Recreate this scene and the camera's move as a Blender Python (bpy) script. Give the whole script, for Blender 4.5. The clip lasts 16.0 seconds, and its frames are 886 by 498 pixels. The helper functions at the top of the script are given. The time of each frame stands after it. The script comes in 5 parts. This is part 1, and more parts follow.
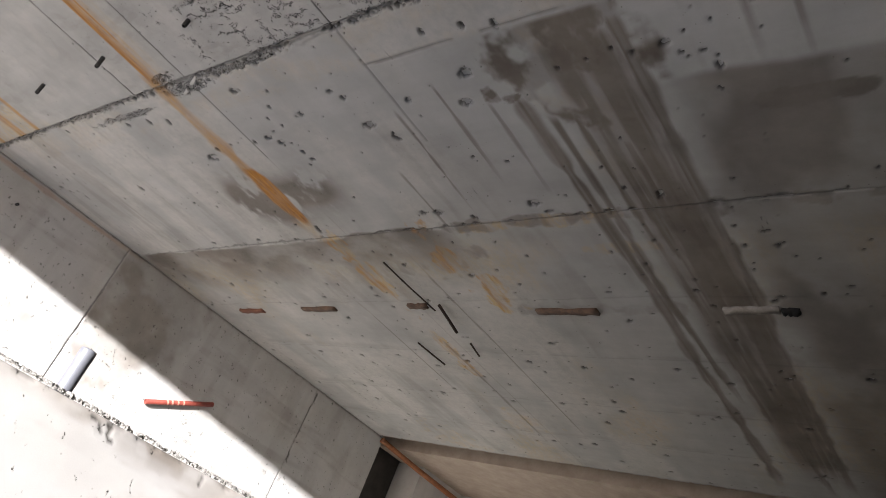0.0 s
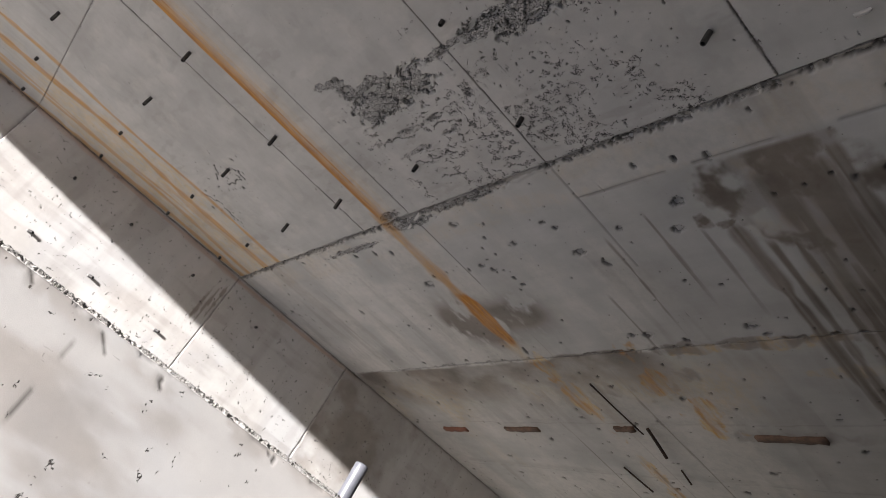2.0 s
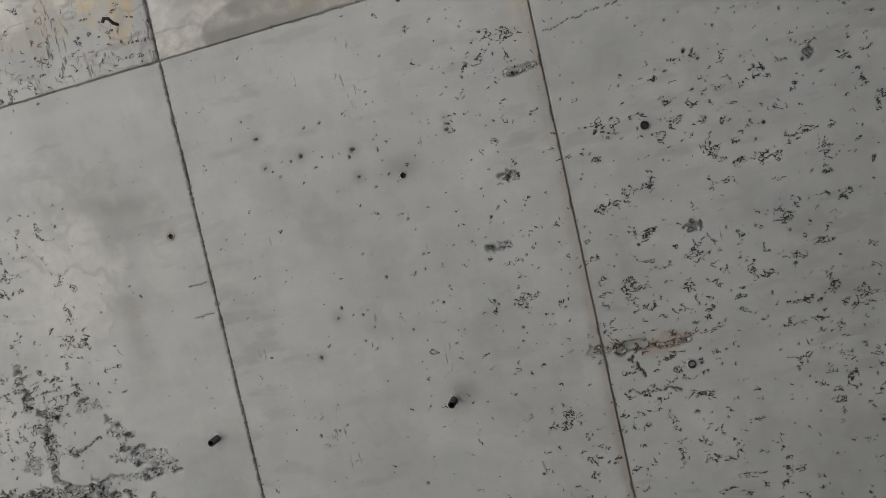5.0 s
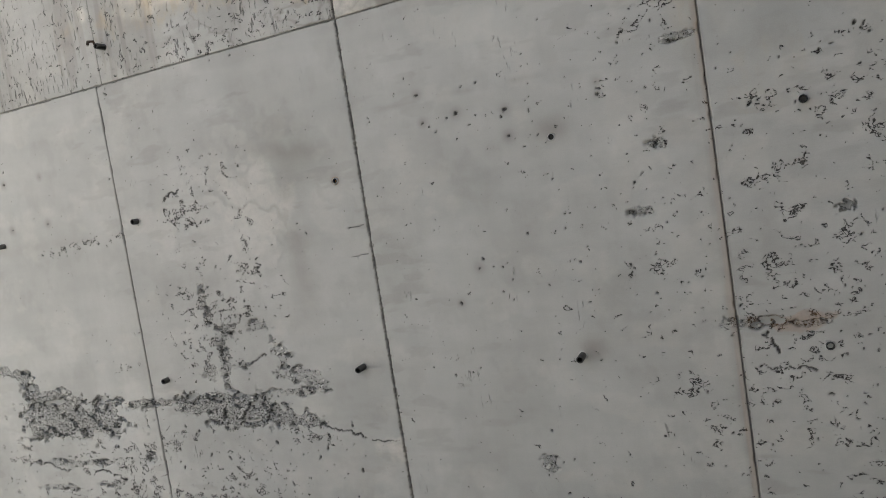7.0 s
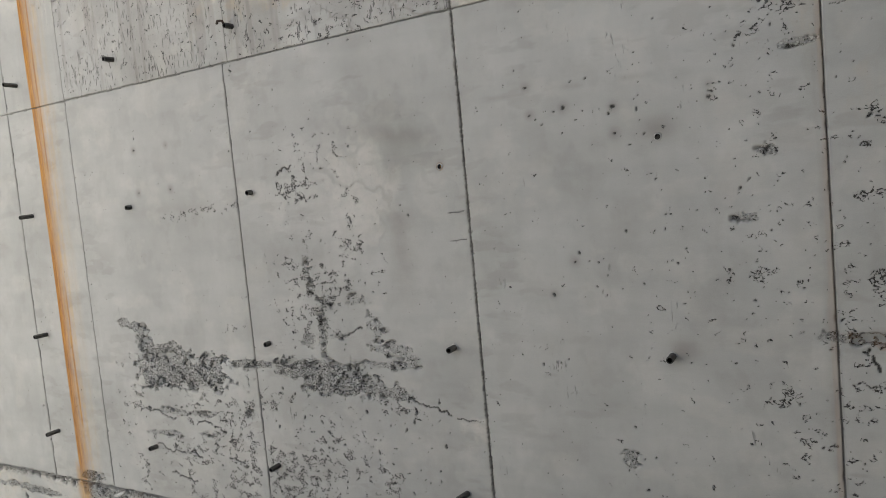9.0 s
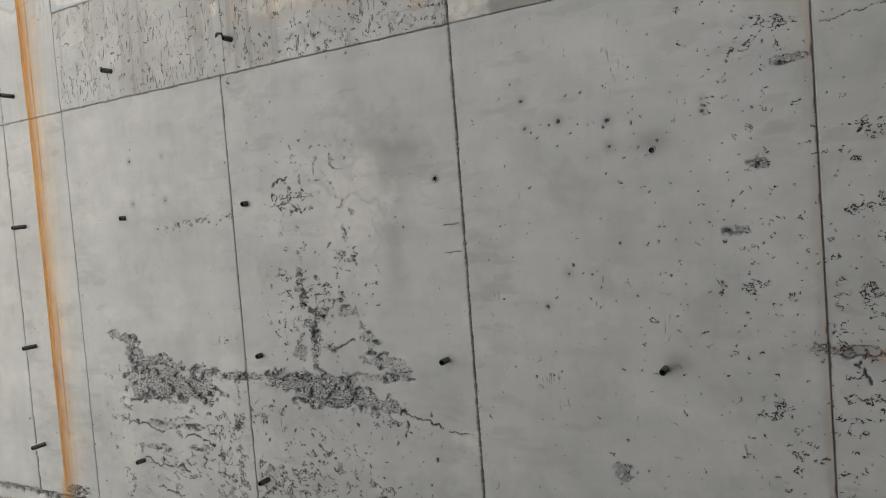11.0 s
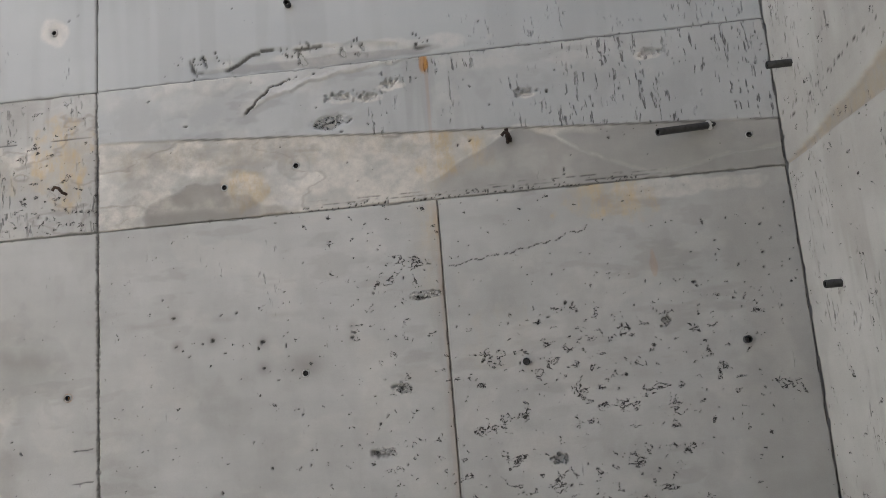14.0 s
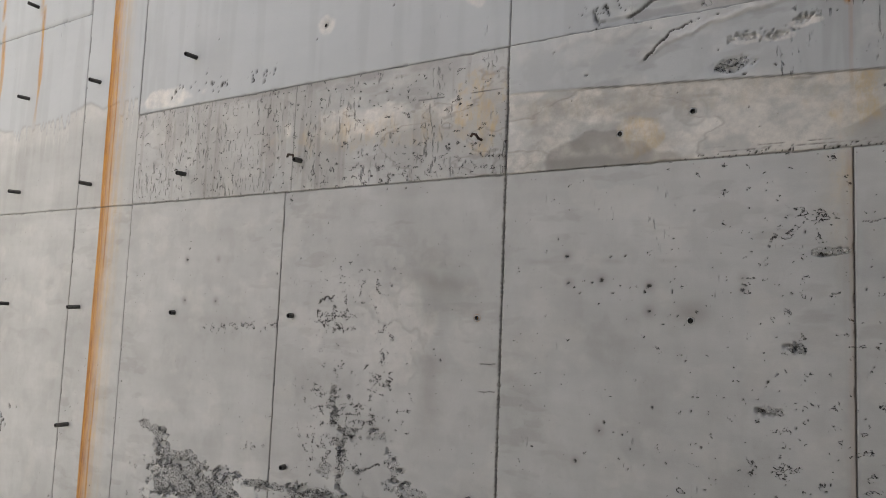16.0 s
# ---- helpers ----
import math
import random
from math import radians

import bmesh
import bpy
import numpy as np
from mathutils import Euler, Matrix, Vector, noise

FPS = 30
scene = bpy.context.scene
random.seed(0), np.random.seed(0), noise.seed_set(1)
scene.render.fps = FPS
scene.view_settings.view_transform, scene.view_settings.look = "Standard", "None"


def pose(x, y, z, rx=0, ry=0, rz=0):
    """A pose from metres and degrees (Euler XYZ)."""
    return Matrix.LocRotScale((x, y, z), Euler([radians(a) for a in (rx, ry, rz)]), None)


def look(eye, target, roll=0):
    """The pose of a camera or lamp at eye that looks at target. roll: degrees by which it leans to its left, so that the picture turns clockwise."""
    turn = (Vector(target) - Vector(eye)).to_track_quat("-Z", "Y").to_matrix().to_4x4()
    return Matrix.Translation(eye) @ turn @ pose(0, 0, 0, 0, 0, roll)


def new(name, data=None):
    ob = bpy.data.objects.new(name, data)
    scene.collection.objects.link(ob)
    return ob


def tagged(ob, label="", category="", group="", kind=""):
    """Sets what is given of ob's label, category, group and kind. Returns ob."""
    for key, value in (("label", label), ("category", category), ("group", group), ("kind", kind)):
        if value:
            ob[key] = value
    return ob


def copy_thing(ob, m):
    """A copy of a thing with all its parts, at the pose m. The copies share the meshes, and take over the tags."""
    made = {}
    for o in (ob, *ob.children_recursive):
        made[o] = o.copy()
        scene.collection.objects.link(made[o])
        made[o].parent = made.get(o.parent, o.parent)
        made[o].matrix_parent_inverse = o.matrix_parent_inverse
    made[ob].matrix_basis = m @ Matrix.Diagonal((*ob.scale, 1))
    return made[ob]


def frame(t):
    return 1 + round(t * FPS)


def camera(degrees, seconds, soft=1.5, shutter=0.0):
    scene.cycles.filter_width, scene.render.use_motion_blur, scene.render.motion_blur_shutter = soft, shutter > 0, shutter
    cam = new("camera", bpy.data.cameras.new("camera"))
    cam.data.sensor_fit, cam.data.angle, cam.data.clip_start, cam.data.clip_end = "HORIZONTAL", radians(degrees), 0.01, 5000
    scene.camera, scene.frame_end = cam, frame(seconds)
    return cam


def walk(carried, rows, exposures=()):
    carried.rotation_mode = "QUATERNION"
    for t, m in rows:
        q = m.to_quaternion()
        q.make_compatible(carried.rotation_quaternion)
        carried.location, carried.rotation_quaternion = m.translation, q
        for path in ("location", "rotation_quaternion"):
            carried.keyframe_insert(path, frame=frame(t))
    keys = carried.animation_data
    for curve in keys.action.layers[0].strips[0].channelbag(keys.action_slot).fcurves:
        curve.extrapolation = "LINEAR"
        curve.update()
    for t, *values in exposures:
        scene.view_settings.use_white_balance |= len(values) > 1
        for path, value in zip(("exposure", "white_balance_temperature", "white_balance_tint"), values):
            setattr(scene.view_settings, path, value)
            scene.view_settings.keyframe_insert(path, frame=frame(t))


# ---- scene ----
cam = camera(61.1, 16.0, 0.8)
SUN, SKY = 4.5, 0.040
EXPOSURES = [(0.0, 2.36, 6400, 14), (0.5, 2.0, 6400, 14), (1.0, 1.86, 6400, 14), (2.0, 1.86, 6420, 15), (2.5, 1.6, 6420, 15), (3.0, 2.2, 6300, 11), (3.5, 2.52, 6270, 8), (6.0, 3.06, 6300, 6), (6.5, 2.98, 6300, 6), (11.5, 2.89, 6300, 6), (12.5, 2.94, 6300, 6), (13.0, 2.97, 6310, 7), (13.5, 3.15, 6320, 8), (14.0, 3.08, 6320, 9), (14.5, 3.03, 6310, 10), (16.0, 2.74, 6330, 10)]
PATH = [
    (0, (1.329, -2.319, 6.473), (0.044, -1.359, 5.279), -42.5),
    (0.5, (1.298, -2.342, 6.541), (-0.156, -1.466, 5.485), -49.5),
    (1, (1.277, -2.338, 6.678), (-0.328, -1.49, 5.839), -55.1),
    (1.5, (1.282, -2.378, 6.686), (-0.213, -1.388, 5.799), -45.9),
    (2, (1.361, -2.45, 6.699), (-0.218, -1.447, 5.99), -45.3),
    (2.5, (1.346, -2.433, 6.678), (-0.178, -1.27, 6.109), -40.8),
    (3, (1.307, -2.353, 6.685), (-0.025, -0.89, 6.39), -29.2),
    (3.5, (1.193, -2.357, 6.706), (-0.04, -0.801, 6.462), -23.4),
    (3.7, (1.19, -2.331, 6.69), (0.028, -0.725, 6.43), -20.3),
    (5.8, (1.425, -2.405, 6.899), (1.226, -0.415, 6.882), -13.6),
    (6, (1.391, -2.461, 6.921), (1.028, -0.496, 6.837), -10.3),
    (6.5, (1.431, -2.443, 6.827), (0.664, -0.603, 6.659), -8.9),
    (7, (1.417, -2.465, 6.787), (0.588, -0.65, 6.651), -8.9),
    (7.5, (1.421, -2.482, 6.83), (0.523, -0.7, 6.683), -8.2),
    (8, (1.403, -2.503, 6.795), (0.47, -0.74, 6.65), -6.5),
    (8.5, (1.4, -2.505, 6.801), (0.432, -0.762, 6.653), -5.6),
    (9, (1.424, -2.545, 6.819), (0.384, -0.843, 6.663), -5.3),
    (9.2, (1.406, -2.546, 6.801), (0.348, -0.855, 6.665), -4.1),
    (11.3, (1.416, -2.568, 6.748), (0.425, -0.832, 6.674), -4.8),
    (11.5, (1.408, -2.553, 6.696), (0.531, -0.756, 6.652), -5.3),
    (12, (1.429, -2.538, 6.802), (0.606, -0.723, 6.64), -5.5),
    (12.5, (1.423, -2.538, 6.777), (0.697, -0.684, 6.595), -3.8),
    (13, (1.449, -2.54, 6.715), (0.865, -0.627, 6.741), -5.3),
    (13.5, (1.476, -2.539, 6.838), (1.321, -0.562, 7.099), -7.5),
    (14, (1.434, -2.586, 6.879), (1.299, -0.619, 7.214), -4.7),
    (14.5, (1.45, -2.625, 6.901), (0.955, -0.715, 7.227), -7.1),
    (15, (1.456, -2.653, 6.934), (0.607, -0.863, 7.211), -2.7),
    (15.5, (1.444, -2.663, 6.858), (0.463, -0.938, 7.103), 1.6),
    (16, (1.444, -2.669, 6.9), (0.359, -1.0, 7.087), 2.3),
]
walk(cam, [(t, look(eye, target, roll)) for t, eye, target, roll in PATH], EXPOSURES)

# ---------------------------------------------------------------- light
SUN_WAY = Vector((0.46, 0.0987, 1.0)).normalized()       # towards the sun
world = bpy.data.worlds.new("world")
scene.world = world
world.use_nodes = True
wn = world.node_tree
sky = wn.nodes.new("ShaderNodeTexSky")
sky.sky_type, sky.sun_disc = "NISHITA", False
sky.air_density, sky.dust_density, sky.ozone_density = 0.8, 7.0, 0.2
sky.sun_elevation = math.asin(SUN_WAY.z)
sky.sun_rotation = math.atan2(SUN_WAY.x, SUN_WAY.y)
wn.nodes["Background"].inputs[1].default_value = SKY
wn.links.new(sky.outputs[0], wn.nodes["Background"].inputs[0])
sun = new("sun", bpy.data.lights.new("sun", "SUN"))
sun.data.energy, sun.data.angle, sun.data.color = SUN, radians(0.53), (1.0, 0.975, 0.945)
sun.matrix_world = look(SUN_WAY * 30, (0, 0, 0))


# ---------------------------------------------------------------- noise on arrays
def lattice(i, j, seed):
    h = (i.astype(np.int64) * 374761393 + j.astype(np.int64) * 668265263 + seed * 974634777) & 0xFFFFFFFF
    h = ((h ^ (h >> 13)) * 1274126177) & 0xFFFFFFFF
    h = ((h ^ (h >> 16)) * 2246822519) & 0xFFFFFFFF
    return (h ^ (h >> 15)) / 4294967295.0


def vnoise(x, y, seed=0):
    i, j = np.floor(x), np.floor(y)
    a, b = x - i, y - j
    a, b = a * a * (3 - 2 * a), b * b * (3 - 2 * b)
    low = lattice(i, j, seed) * (1 - a) + lattice(i + 1, j, seed) * a
    top = lattice(i, j + 1, seed) * (1 - a) + lattice(i + 1, j + 1, seed) * a
    return low * (1 - b) + top * b


def fbm(x, y, seed=0, octaves=4):
    total, size = 0.0, 0.5
    for n in range(octaves):
        c, d = math.cos(0.6 * n), math.sin(0.6 * n)
        total = total + size * vnoise((c * x - d * y) * 2 ** n, (d * x + c * y) * 2 ** n, seed + 17 * n)
        size /= 2
    return total / (1 - 0.5 ** octaves)


def cells(x, y, seed=0):
    """Distance to the nearest point of a jittered lattice, and that point's own random number."""
    i, j = np.floor(x), np.floor(y)
    best, value = np.full(x.shape, 9.0), np.zeros(x.shape)
    for di in (-1, 0, 1):
        for dj in (-1, 0, 1):
            px, py = i + di + lattice(i + di, j + dj, seed), j + dj + lattice(i + di, j + dj, seed + 5)
            d = np.hypot(px - x, py - y)
            near = d < best
            best, value = np.where(near, d, best), np.where(near, lattice(i + di, j + dj, seed + 9), value)
    return best, value


def ramp(a, b, v):
    t = np.clip((v - a) / (b - a), 0, 1)
    return t * t * (3 - 2 * t)


def blot(x, z, cx, cz, rx, rz, seed=0, ragged=0.7, grain=9.0):
    """A ragged soft spot: 1 inside, 0 outside."""
    r = np.hypot((x - cx) / rx, (z - cz) / rz)
    r = r + ragged * (fbm(x * grain, z * grain, seed, 4) - 0.5) * 2
    return ramp(1.15, 0.75, r)


def run(x, z, cx, wide, top, foot, seed=0, wobble=0.02):
    """A vertical streak that runs down from top to foot."""
    path = cx + wobble * (vnoise(z * 1.3, z * 0 + seed, seed) - 0.5) * 2
    ragged = wide * (0.6 + 0.8 * vnoise(z * 9, z * 0 + 3, seed + 1))
    fade = ramp(foot - 0.15, foot + 0.35, z) * ramp(top + 0.05, top - 0.05, z)
    return ramp(ragged, ragged * 0.35, np.abs(x - path)) * fade * (0.65 + 0.5 * vnoise(x * 60, z * 3, seed + 2))


# ---------------------------------------------------------------- the surface of the concrete
class Sheet:
    """A grid of heights, stains and painted shade on one panel; u runs along the wall, z up."""

    def __init__(self, u0, u1, z0, z1, step, seed, flush=False):
        self.box, self.step, self.seed = (u0, u1, z0, z1), step, seed
        g = 0.0009
        self.us = np.concatenate(([u0 + g], np.linspace(u0 + g + 0.0025, u1 - g - 0.0025, max(3, int((u1 - u0) / step))), [u1 - g]))
        self.flush = flush
        if flush:
            self.us = np.linspace(u0, u1, int((u1 - u0) / step))
        self.zs = np.concatenate(([z0 + g], np.linspace(z0 + g + 0.0025, z1 - g - 0.0025, max(3, int((z1 - z0) / step))), [z1 - g]))
        self.u, self.z = np.meshgrid(self.us, self.zs, indexing="ij")
        self.h = 0.004 * (fbm(self.u * 1.1, self.z * 0.9, seed, 3) - 0.5) + 0.0012 * (fbm(self.u * 11, self.z * 11, seed + 3, 3) - 0.5)
        self.rust, self.damp_shade, self.rough, self.ochre, self.pale, self.dust = (np.zeros(self.u.shape) for _ in range(6))
        self.gravel, self.worm, self.nick = (np.zeros(self.u.shape) for _ in range(3))
        self.rng = np.random.default_rng(seed)

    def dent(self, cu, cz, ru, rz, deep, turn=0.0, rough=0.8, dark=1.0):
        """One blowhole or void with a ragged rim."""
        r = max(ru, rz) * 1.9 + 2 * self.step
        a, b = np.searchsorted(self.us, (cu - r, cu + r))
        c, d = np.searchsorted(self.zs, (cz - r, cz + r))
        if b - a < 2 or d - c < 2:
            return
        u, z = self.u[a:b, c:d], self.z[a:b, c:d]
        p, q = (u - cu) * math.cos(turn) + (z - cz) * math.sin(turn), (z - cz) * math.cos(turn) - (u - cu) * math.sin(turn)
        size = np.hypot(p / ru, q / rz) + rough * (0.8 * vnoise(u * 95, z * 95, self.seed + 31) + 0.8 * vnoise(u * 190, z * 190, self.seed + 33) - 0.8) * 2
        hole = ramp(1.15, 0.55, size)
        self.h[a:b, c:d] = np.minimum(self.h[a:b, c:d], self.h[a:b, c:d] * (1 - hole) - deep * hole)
        # rough also carries the shade inside the hole into the colour
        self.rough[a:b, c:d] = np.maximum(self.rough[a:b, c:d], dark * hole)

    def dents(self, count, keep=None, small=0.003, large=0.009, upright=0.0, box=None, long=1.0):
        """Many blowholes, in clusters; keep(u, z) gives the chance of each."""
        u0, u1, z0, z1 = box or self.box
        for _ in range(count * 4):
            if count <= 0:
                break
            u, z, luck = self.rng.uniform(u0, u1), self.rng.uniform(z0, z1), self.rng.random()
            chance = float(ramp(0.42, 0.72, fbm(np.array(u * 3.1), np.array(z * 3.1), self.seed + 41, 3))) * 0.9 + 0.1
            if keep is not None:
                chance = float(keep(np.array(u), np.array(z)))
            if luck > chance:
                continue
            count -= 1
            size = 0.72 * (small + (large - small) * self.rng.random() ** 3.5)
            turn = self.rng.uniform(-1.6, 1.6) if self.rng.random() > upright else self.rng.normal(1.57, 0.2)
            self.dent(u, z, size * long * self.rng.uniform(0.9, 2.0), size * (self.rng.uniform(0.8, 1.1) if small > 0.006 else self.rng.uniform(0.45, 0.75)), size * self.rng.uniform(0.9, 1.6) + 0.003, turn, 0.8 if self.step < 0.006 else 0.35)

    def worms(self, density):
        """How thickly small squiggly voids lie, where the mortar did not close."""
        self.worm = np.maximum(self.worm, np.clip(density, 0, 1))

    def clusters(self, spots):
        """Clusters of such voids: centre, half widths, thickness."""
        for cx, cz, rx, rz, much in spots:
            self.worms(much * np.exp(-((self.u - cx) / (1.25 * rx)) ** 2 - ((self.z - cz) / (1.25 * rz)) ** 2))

    def squiggles(self, density, deep=0.012, scale=30.0):
        """Large squiggly voids, cut into the surface."""
        u, z = self.u, self.z
        line = np.abs(fbm(u * scale, z * scale, self.seed + 45, 2) - 0.5)
        gate = fbm(u * 20, z * 26, self.seed + 47, 3)
        level = 0.80 - 0.32 * np.clip(density, 0, 1)
        hole = ramp(0.05, 0.018, line) * ramp(level, level + 0.03, gate) * (density > 0.01)
        self.h -= deep * hole
        self.rough = np.maximum(self.rough, hole)

    def comb(self, mask, deep=0.008, hollow=1.0):
        """Honeycombing: the skin is gone and the stones stand bare."""
        d, v = cells(self.u * 115, self.z * 115, self.seed + 51)
        d2, v2 = cells(self.u * 66 + 7, self.z * 66, self.seed + 53)
        stones = np.maximum((1 - ramp(0.1, 0.75, d)) * (0.45 + v), (1 - ramp(0.1, 0.7, d2)) * (0.35 + 0.9 * v2))
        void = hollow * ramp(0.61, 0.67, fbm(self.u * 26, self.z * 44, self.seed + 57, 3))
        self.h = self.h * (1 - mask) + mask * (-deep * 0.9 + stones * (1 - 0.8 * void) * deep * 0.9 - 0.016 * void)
        # shade between the stones and in the voids goes into the colour
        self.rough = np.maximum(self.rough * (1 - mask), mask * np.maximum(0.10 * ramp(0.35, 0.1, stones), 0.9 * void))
        self.gravel = np.maximum(self.gravel, mask)

    def crack(self, u, z, way, length, wide=0.0022, deep=0.006, wander=0.5):
        n = int(length / 0.004)
        for k in range(n):
            turn = way + wander * 3 * (float(vnoise(np.array(k * 0.21), np.array(0.5), self.seed + 37)) - 0.5) + self.rng.normal(0, wander)
            u, z = u + 0.004 * math.cos(turn), z + 0.004 * math.sin(turn)
            self.dent(u, z, wide, wide, deep * self.rng.uniform(0.4, 1), 0, 0.5)

    def groove(self, z, deep=0.005, wide=0.004, u0=-99, u1=99, slope=0.0, wave=0.006, dark=0.8):
        line = z + slope * self.u + wave * (fbm(self.u * 3, self.u * 0, self.seed + 61, 4) - 0.5) * 2
        cut = ramp(wide, wide * 0.4, np.abs(self.z - line)) * (self.u > u0) * (self.u < u1) * ramp(0.25, 0.4, vnoise(self.u * 14, self.u * 0, self.seed + 63))
        self.h -= deep * cut
        self.rough = np.maximum(self.rough, dark * cut)

    def upright_groove(self, u, deep=0.003, wide=0.003, z0=-99, z1=99):
        line = u + 0.004 * (fbm(self.z * 2, self.z * 0, self.seed + 65, 3) - 0.5)
        cut = ramp(wide, wide * 0.4, np.abs(self.u - line)) * (self.z > z0) * (self.z < z1)
        self.h -= deep * cut
        self.rough = np.maximum(self.rough, 0.6 * cut)

    def edges(self, chips=0.004, deep=0.008):
        u0, u1, z0, z1 = self.box
        d = np.minimum(np.minimum(self.u - u0, u1 - self.u), np.minimum(self.z - z0, z1 - self.z))
        if self.flush:
            d = np.minimum(self.z - z0, z1 - self.z)
        self.damp_shade = np.maximum(self.damp_shade, 0.28 * ramp(0.014, 0.004, np.minimum(self.u - u0, u1 - self.u) + 0.006 * vnoise(self.z * 40, self.u * 0, self.seed + 73)))
        bite = chips * ramp(0.5, 0.85, fbm(self.u * 22, self.z * 22, self.seed + 71, 3)) * 2
        gone = ramp(bite + 0.0025, bite, d)
        self.h = self.h - deep * gone
        level = np.minimum(self.z - z0, z1 - self.z) < np.minimum(self.u - u0, u1 - self.u)
        self.rough = np.maximum(self.rough, gone * np.where(level, 0.35, 0.45))

    def marks(self, much=1.0):
        """Small scuffs and water marks left by the form boards."""
        u, z = self.u, self.z
        self.damp_shade = np.maximum(self.damp_shade, 0.17 * much * ramp(0.56, 0.7, fbm(u * 7, z * 22, self.seed + 81, 4)) * ramp(0.42, 0.6, fbm(u * 1.6, z * 2.2, self.seed + 82, 3)))
        self.damp_shade = np.maximum(self.damp_shade, 0.08 * much * ramp(0.5, 0.66, fbm(u * 13, z * 10, self.seed + 83, 5)))
        lift = np.abs((z - 5.3) % 0.62 - 0.31 + 0.05 * (fbm(u * 1.5, z * 0, self.seed + 85, 3) - 0.5))
        self.damp_shade = np.maximum(self.damp_shade, 0.10 * much * ramp(0.05, 0.0, lift) * ramp(0.4, 0.6, fbm(u * 4, z * 9, self.seed + 86, 4)))
        self.pale = np.maximum(self.pale, 0.16 * much * ramp(0.55, 0.7, fbm(u * 6, z * 8, self.seed + 84, 5)))

    def seam(self, u=0.0):
        """A rough torn seam along an upright joint."""
        mask = ramp(0.013, 0.006, np.abs(self.u - u) + 0.007 * vnoise(self.z * 130, self.z * 0 + 5, 91))
        self.h -= 0.006 * mask * vnoise(self.u * 200, self.z * 120, 93)
        self.damp_shade = np.maximum(self.damp_shade, 0.35 * mask)
        self.rough = np.maximum(self.rough, 0.5 * mask * ramp(0.3, 0.6, vnoise(self.u * 160, self.z * 110, 95)))

    def build(self, name, parent, material, where):
        n, m = self.u.shape
        xyz = np.stack(where(self.u, self.z, self.h), axis=-1).reshape(-1, 3)
        k = np.arange(n * m).reshape(n, m)
        quads = np.stack((k[:-1, :-1], k[1:, :-1], k[1:, 1:], k[:-1, 1:]), axis=-1).reshape(-1, 4)
        e1, e2 = xyz[quads[0, 1]] - xyz[quads[0, 0]], xyz[quads[0, 3]] - xyz[quads[0, 0]]
        probe = np.stack(where(self.u[:1, :1], self.z[:1, :1], self.h[:1, :1] + 1.0), axis=-1).reshape(3) - np.stack(where(self.u[:1, :1], self.z[:1, :1], self.h[:1, :1]), axis=-1).reshape(3)
        if np.dot(np.cross(e1, e2), probe) < 0:
            quads = quads[:, ::-1]
        mesh = bpy.data.meshes.new(name)
        mesh.vertices.add(n * m)
        mesh.vertices.foreach_set("co", xyz.astype(np.float32).ravel())
        mesh.loops.add(quads.size)
        mesh.loops.foreach_set("vertex_index", quads.astype(np.int32).ravel())
        mesh.polygons.add(len(quads))
        mesh.polygons.foreach_set("loop_start", np.arange(0, quads.size, 4, dtype=np.int32))
        mesh.polygons.foreach_set("loop_total", np.full(len(quads), 4, dtype=np.int32))
        mesh.polygons.foreach_set("use_smooth", np.ones(len(quads), dtype=bool))
        for title, three in (("stain_shade", (self.rust, self.damp_shade, self.rough)), ("bloom", (self.ochre, self.pale, self.dust)), ("pits", (self.gravel, self.worm, self.nick))):
            layer = mesh.attributes.new(title, "FLOAT_VECTOR", "POINT")
            layer.data.foreach_set("vector", np.clip(np.stack(three, axis=-1), 0, 1).reshape(-1).astype(np.float32))
        mesh.update(calc_edges=True)
        mesh.materials.append(material)
        ob = new(name, mesh)
        ob.parent = parent
        return ob


# ---------------------------------------------------------------- materials
def nodes_of(name):
    mat = bpy.data.materials.new(name)
    mat.use_nodes = True
    return mat, mat.node_tree, mat.node_tree.nodes["Principled BSDF"]


def wire(tree, a, b):
    tree.links.new(a, b)


def noise_node(tree, scale, detail=4.0, rough=0.55, stretch=(1, 1, 1), warp=0.0):
    where = tree.nodes.new("ShaderNodeTexCoord")
    shape = tree.nodes.new("ShaderNodeMapping")
    shape.inputs["Scale"].default_value = stretch
    tex = tree.nodes.new("ShaderNodeTexNoise")
    tex.inputs["Scale"].default_value, tex.inputs["Detail"].default_value, tex.inputs["Roughness"].default_value = scale, detail, rough
    tex.inputs["Distortion"].default_value = warp
    wire(tree, where.outputs["Object"], shape.inputs["Vector"])
    wire(tree, shape.outputs[0], tex.inputs["Vector"])
    return tex.outputs["Fac"]


def span(tree, value, a, b, c=0.0, d=1.0):
    node = tree.nodes.new("ShaderNodeMapRange")
    for n, v in enumerate((a, b, c, d)):
        node.inputs[n + 1].default_value = v
    wire(tree, value, node.inputs[0])
    return node.outputs[0]


def times(tree, a, b, op="MULTIPLY"):
    node = tree.nodes.new("ShaderNodeMath")
    node.operation = op
    for n, v in enumerate((a, b)):
        if isinstance(v, (int, float)):
            node.inputs[n].default_value = v
        else:
            wire(tree, v, node.inputs[n])
    return node.outputs[0]


def mix(tree, fac, a, b, mode="MIX"):
    node = tree.nodes.new("ShaderNodeMix")
    node.data_type, node.blend_type = "RGBA", mode
    for slot, v in ((0, fac), (6, a), (7, b)):
        if isinstance(v, (int, float)):
            node.inputs[slot].default_value = v
        elif isinstance(v, tuple):
            node.inputs[slot].default_value = (*v, 1)
        else:
            wire(tree, v, node.inputs[slot])
    return node.outputs[2]


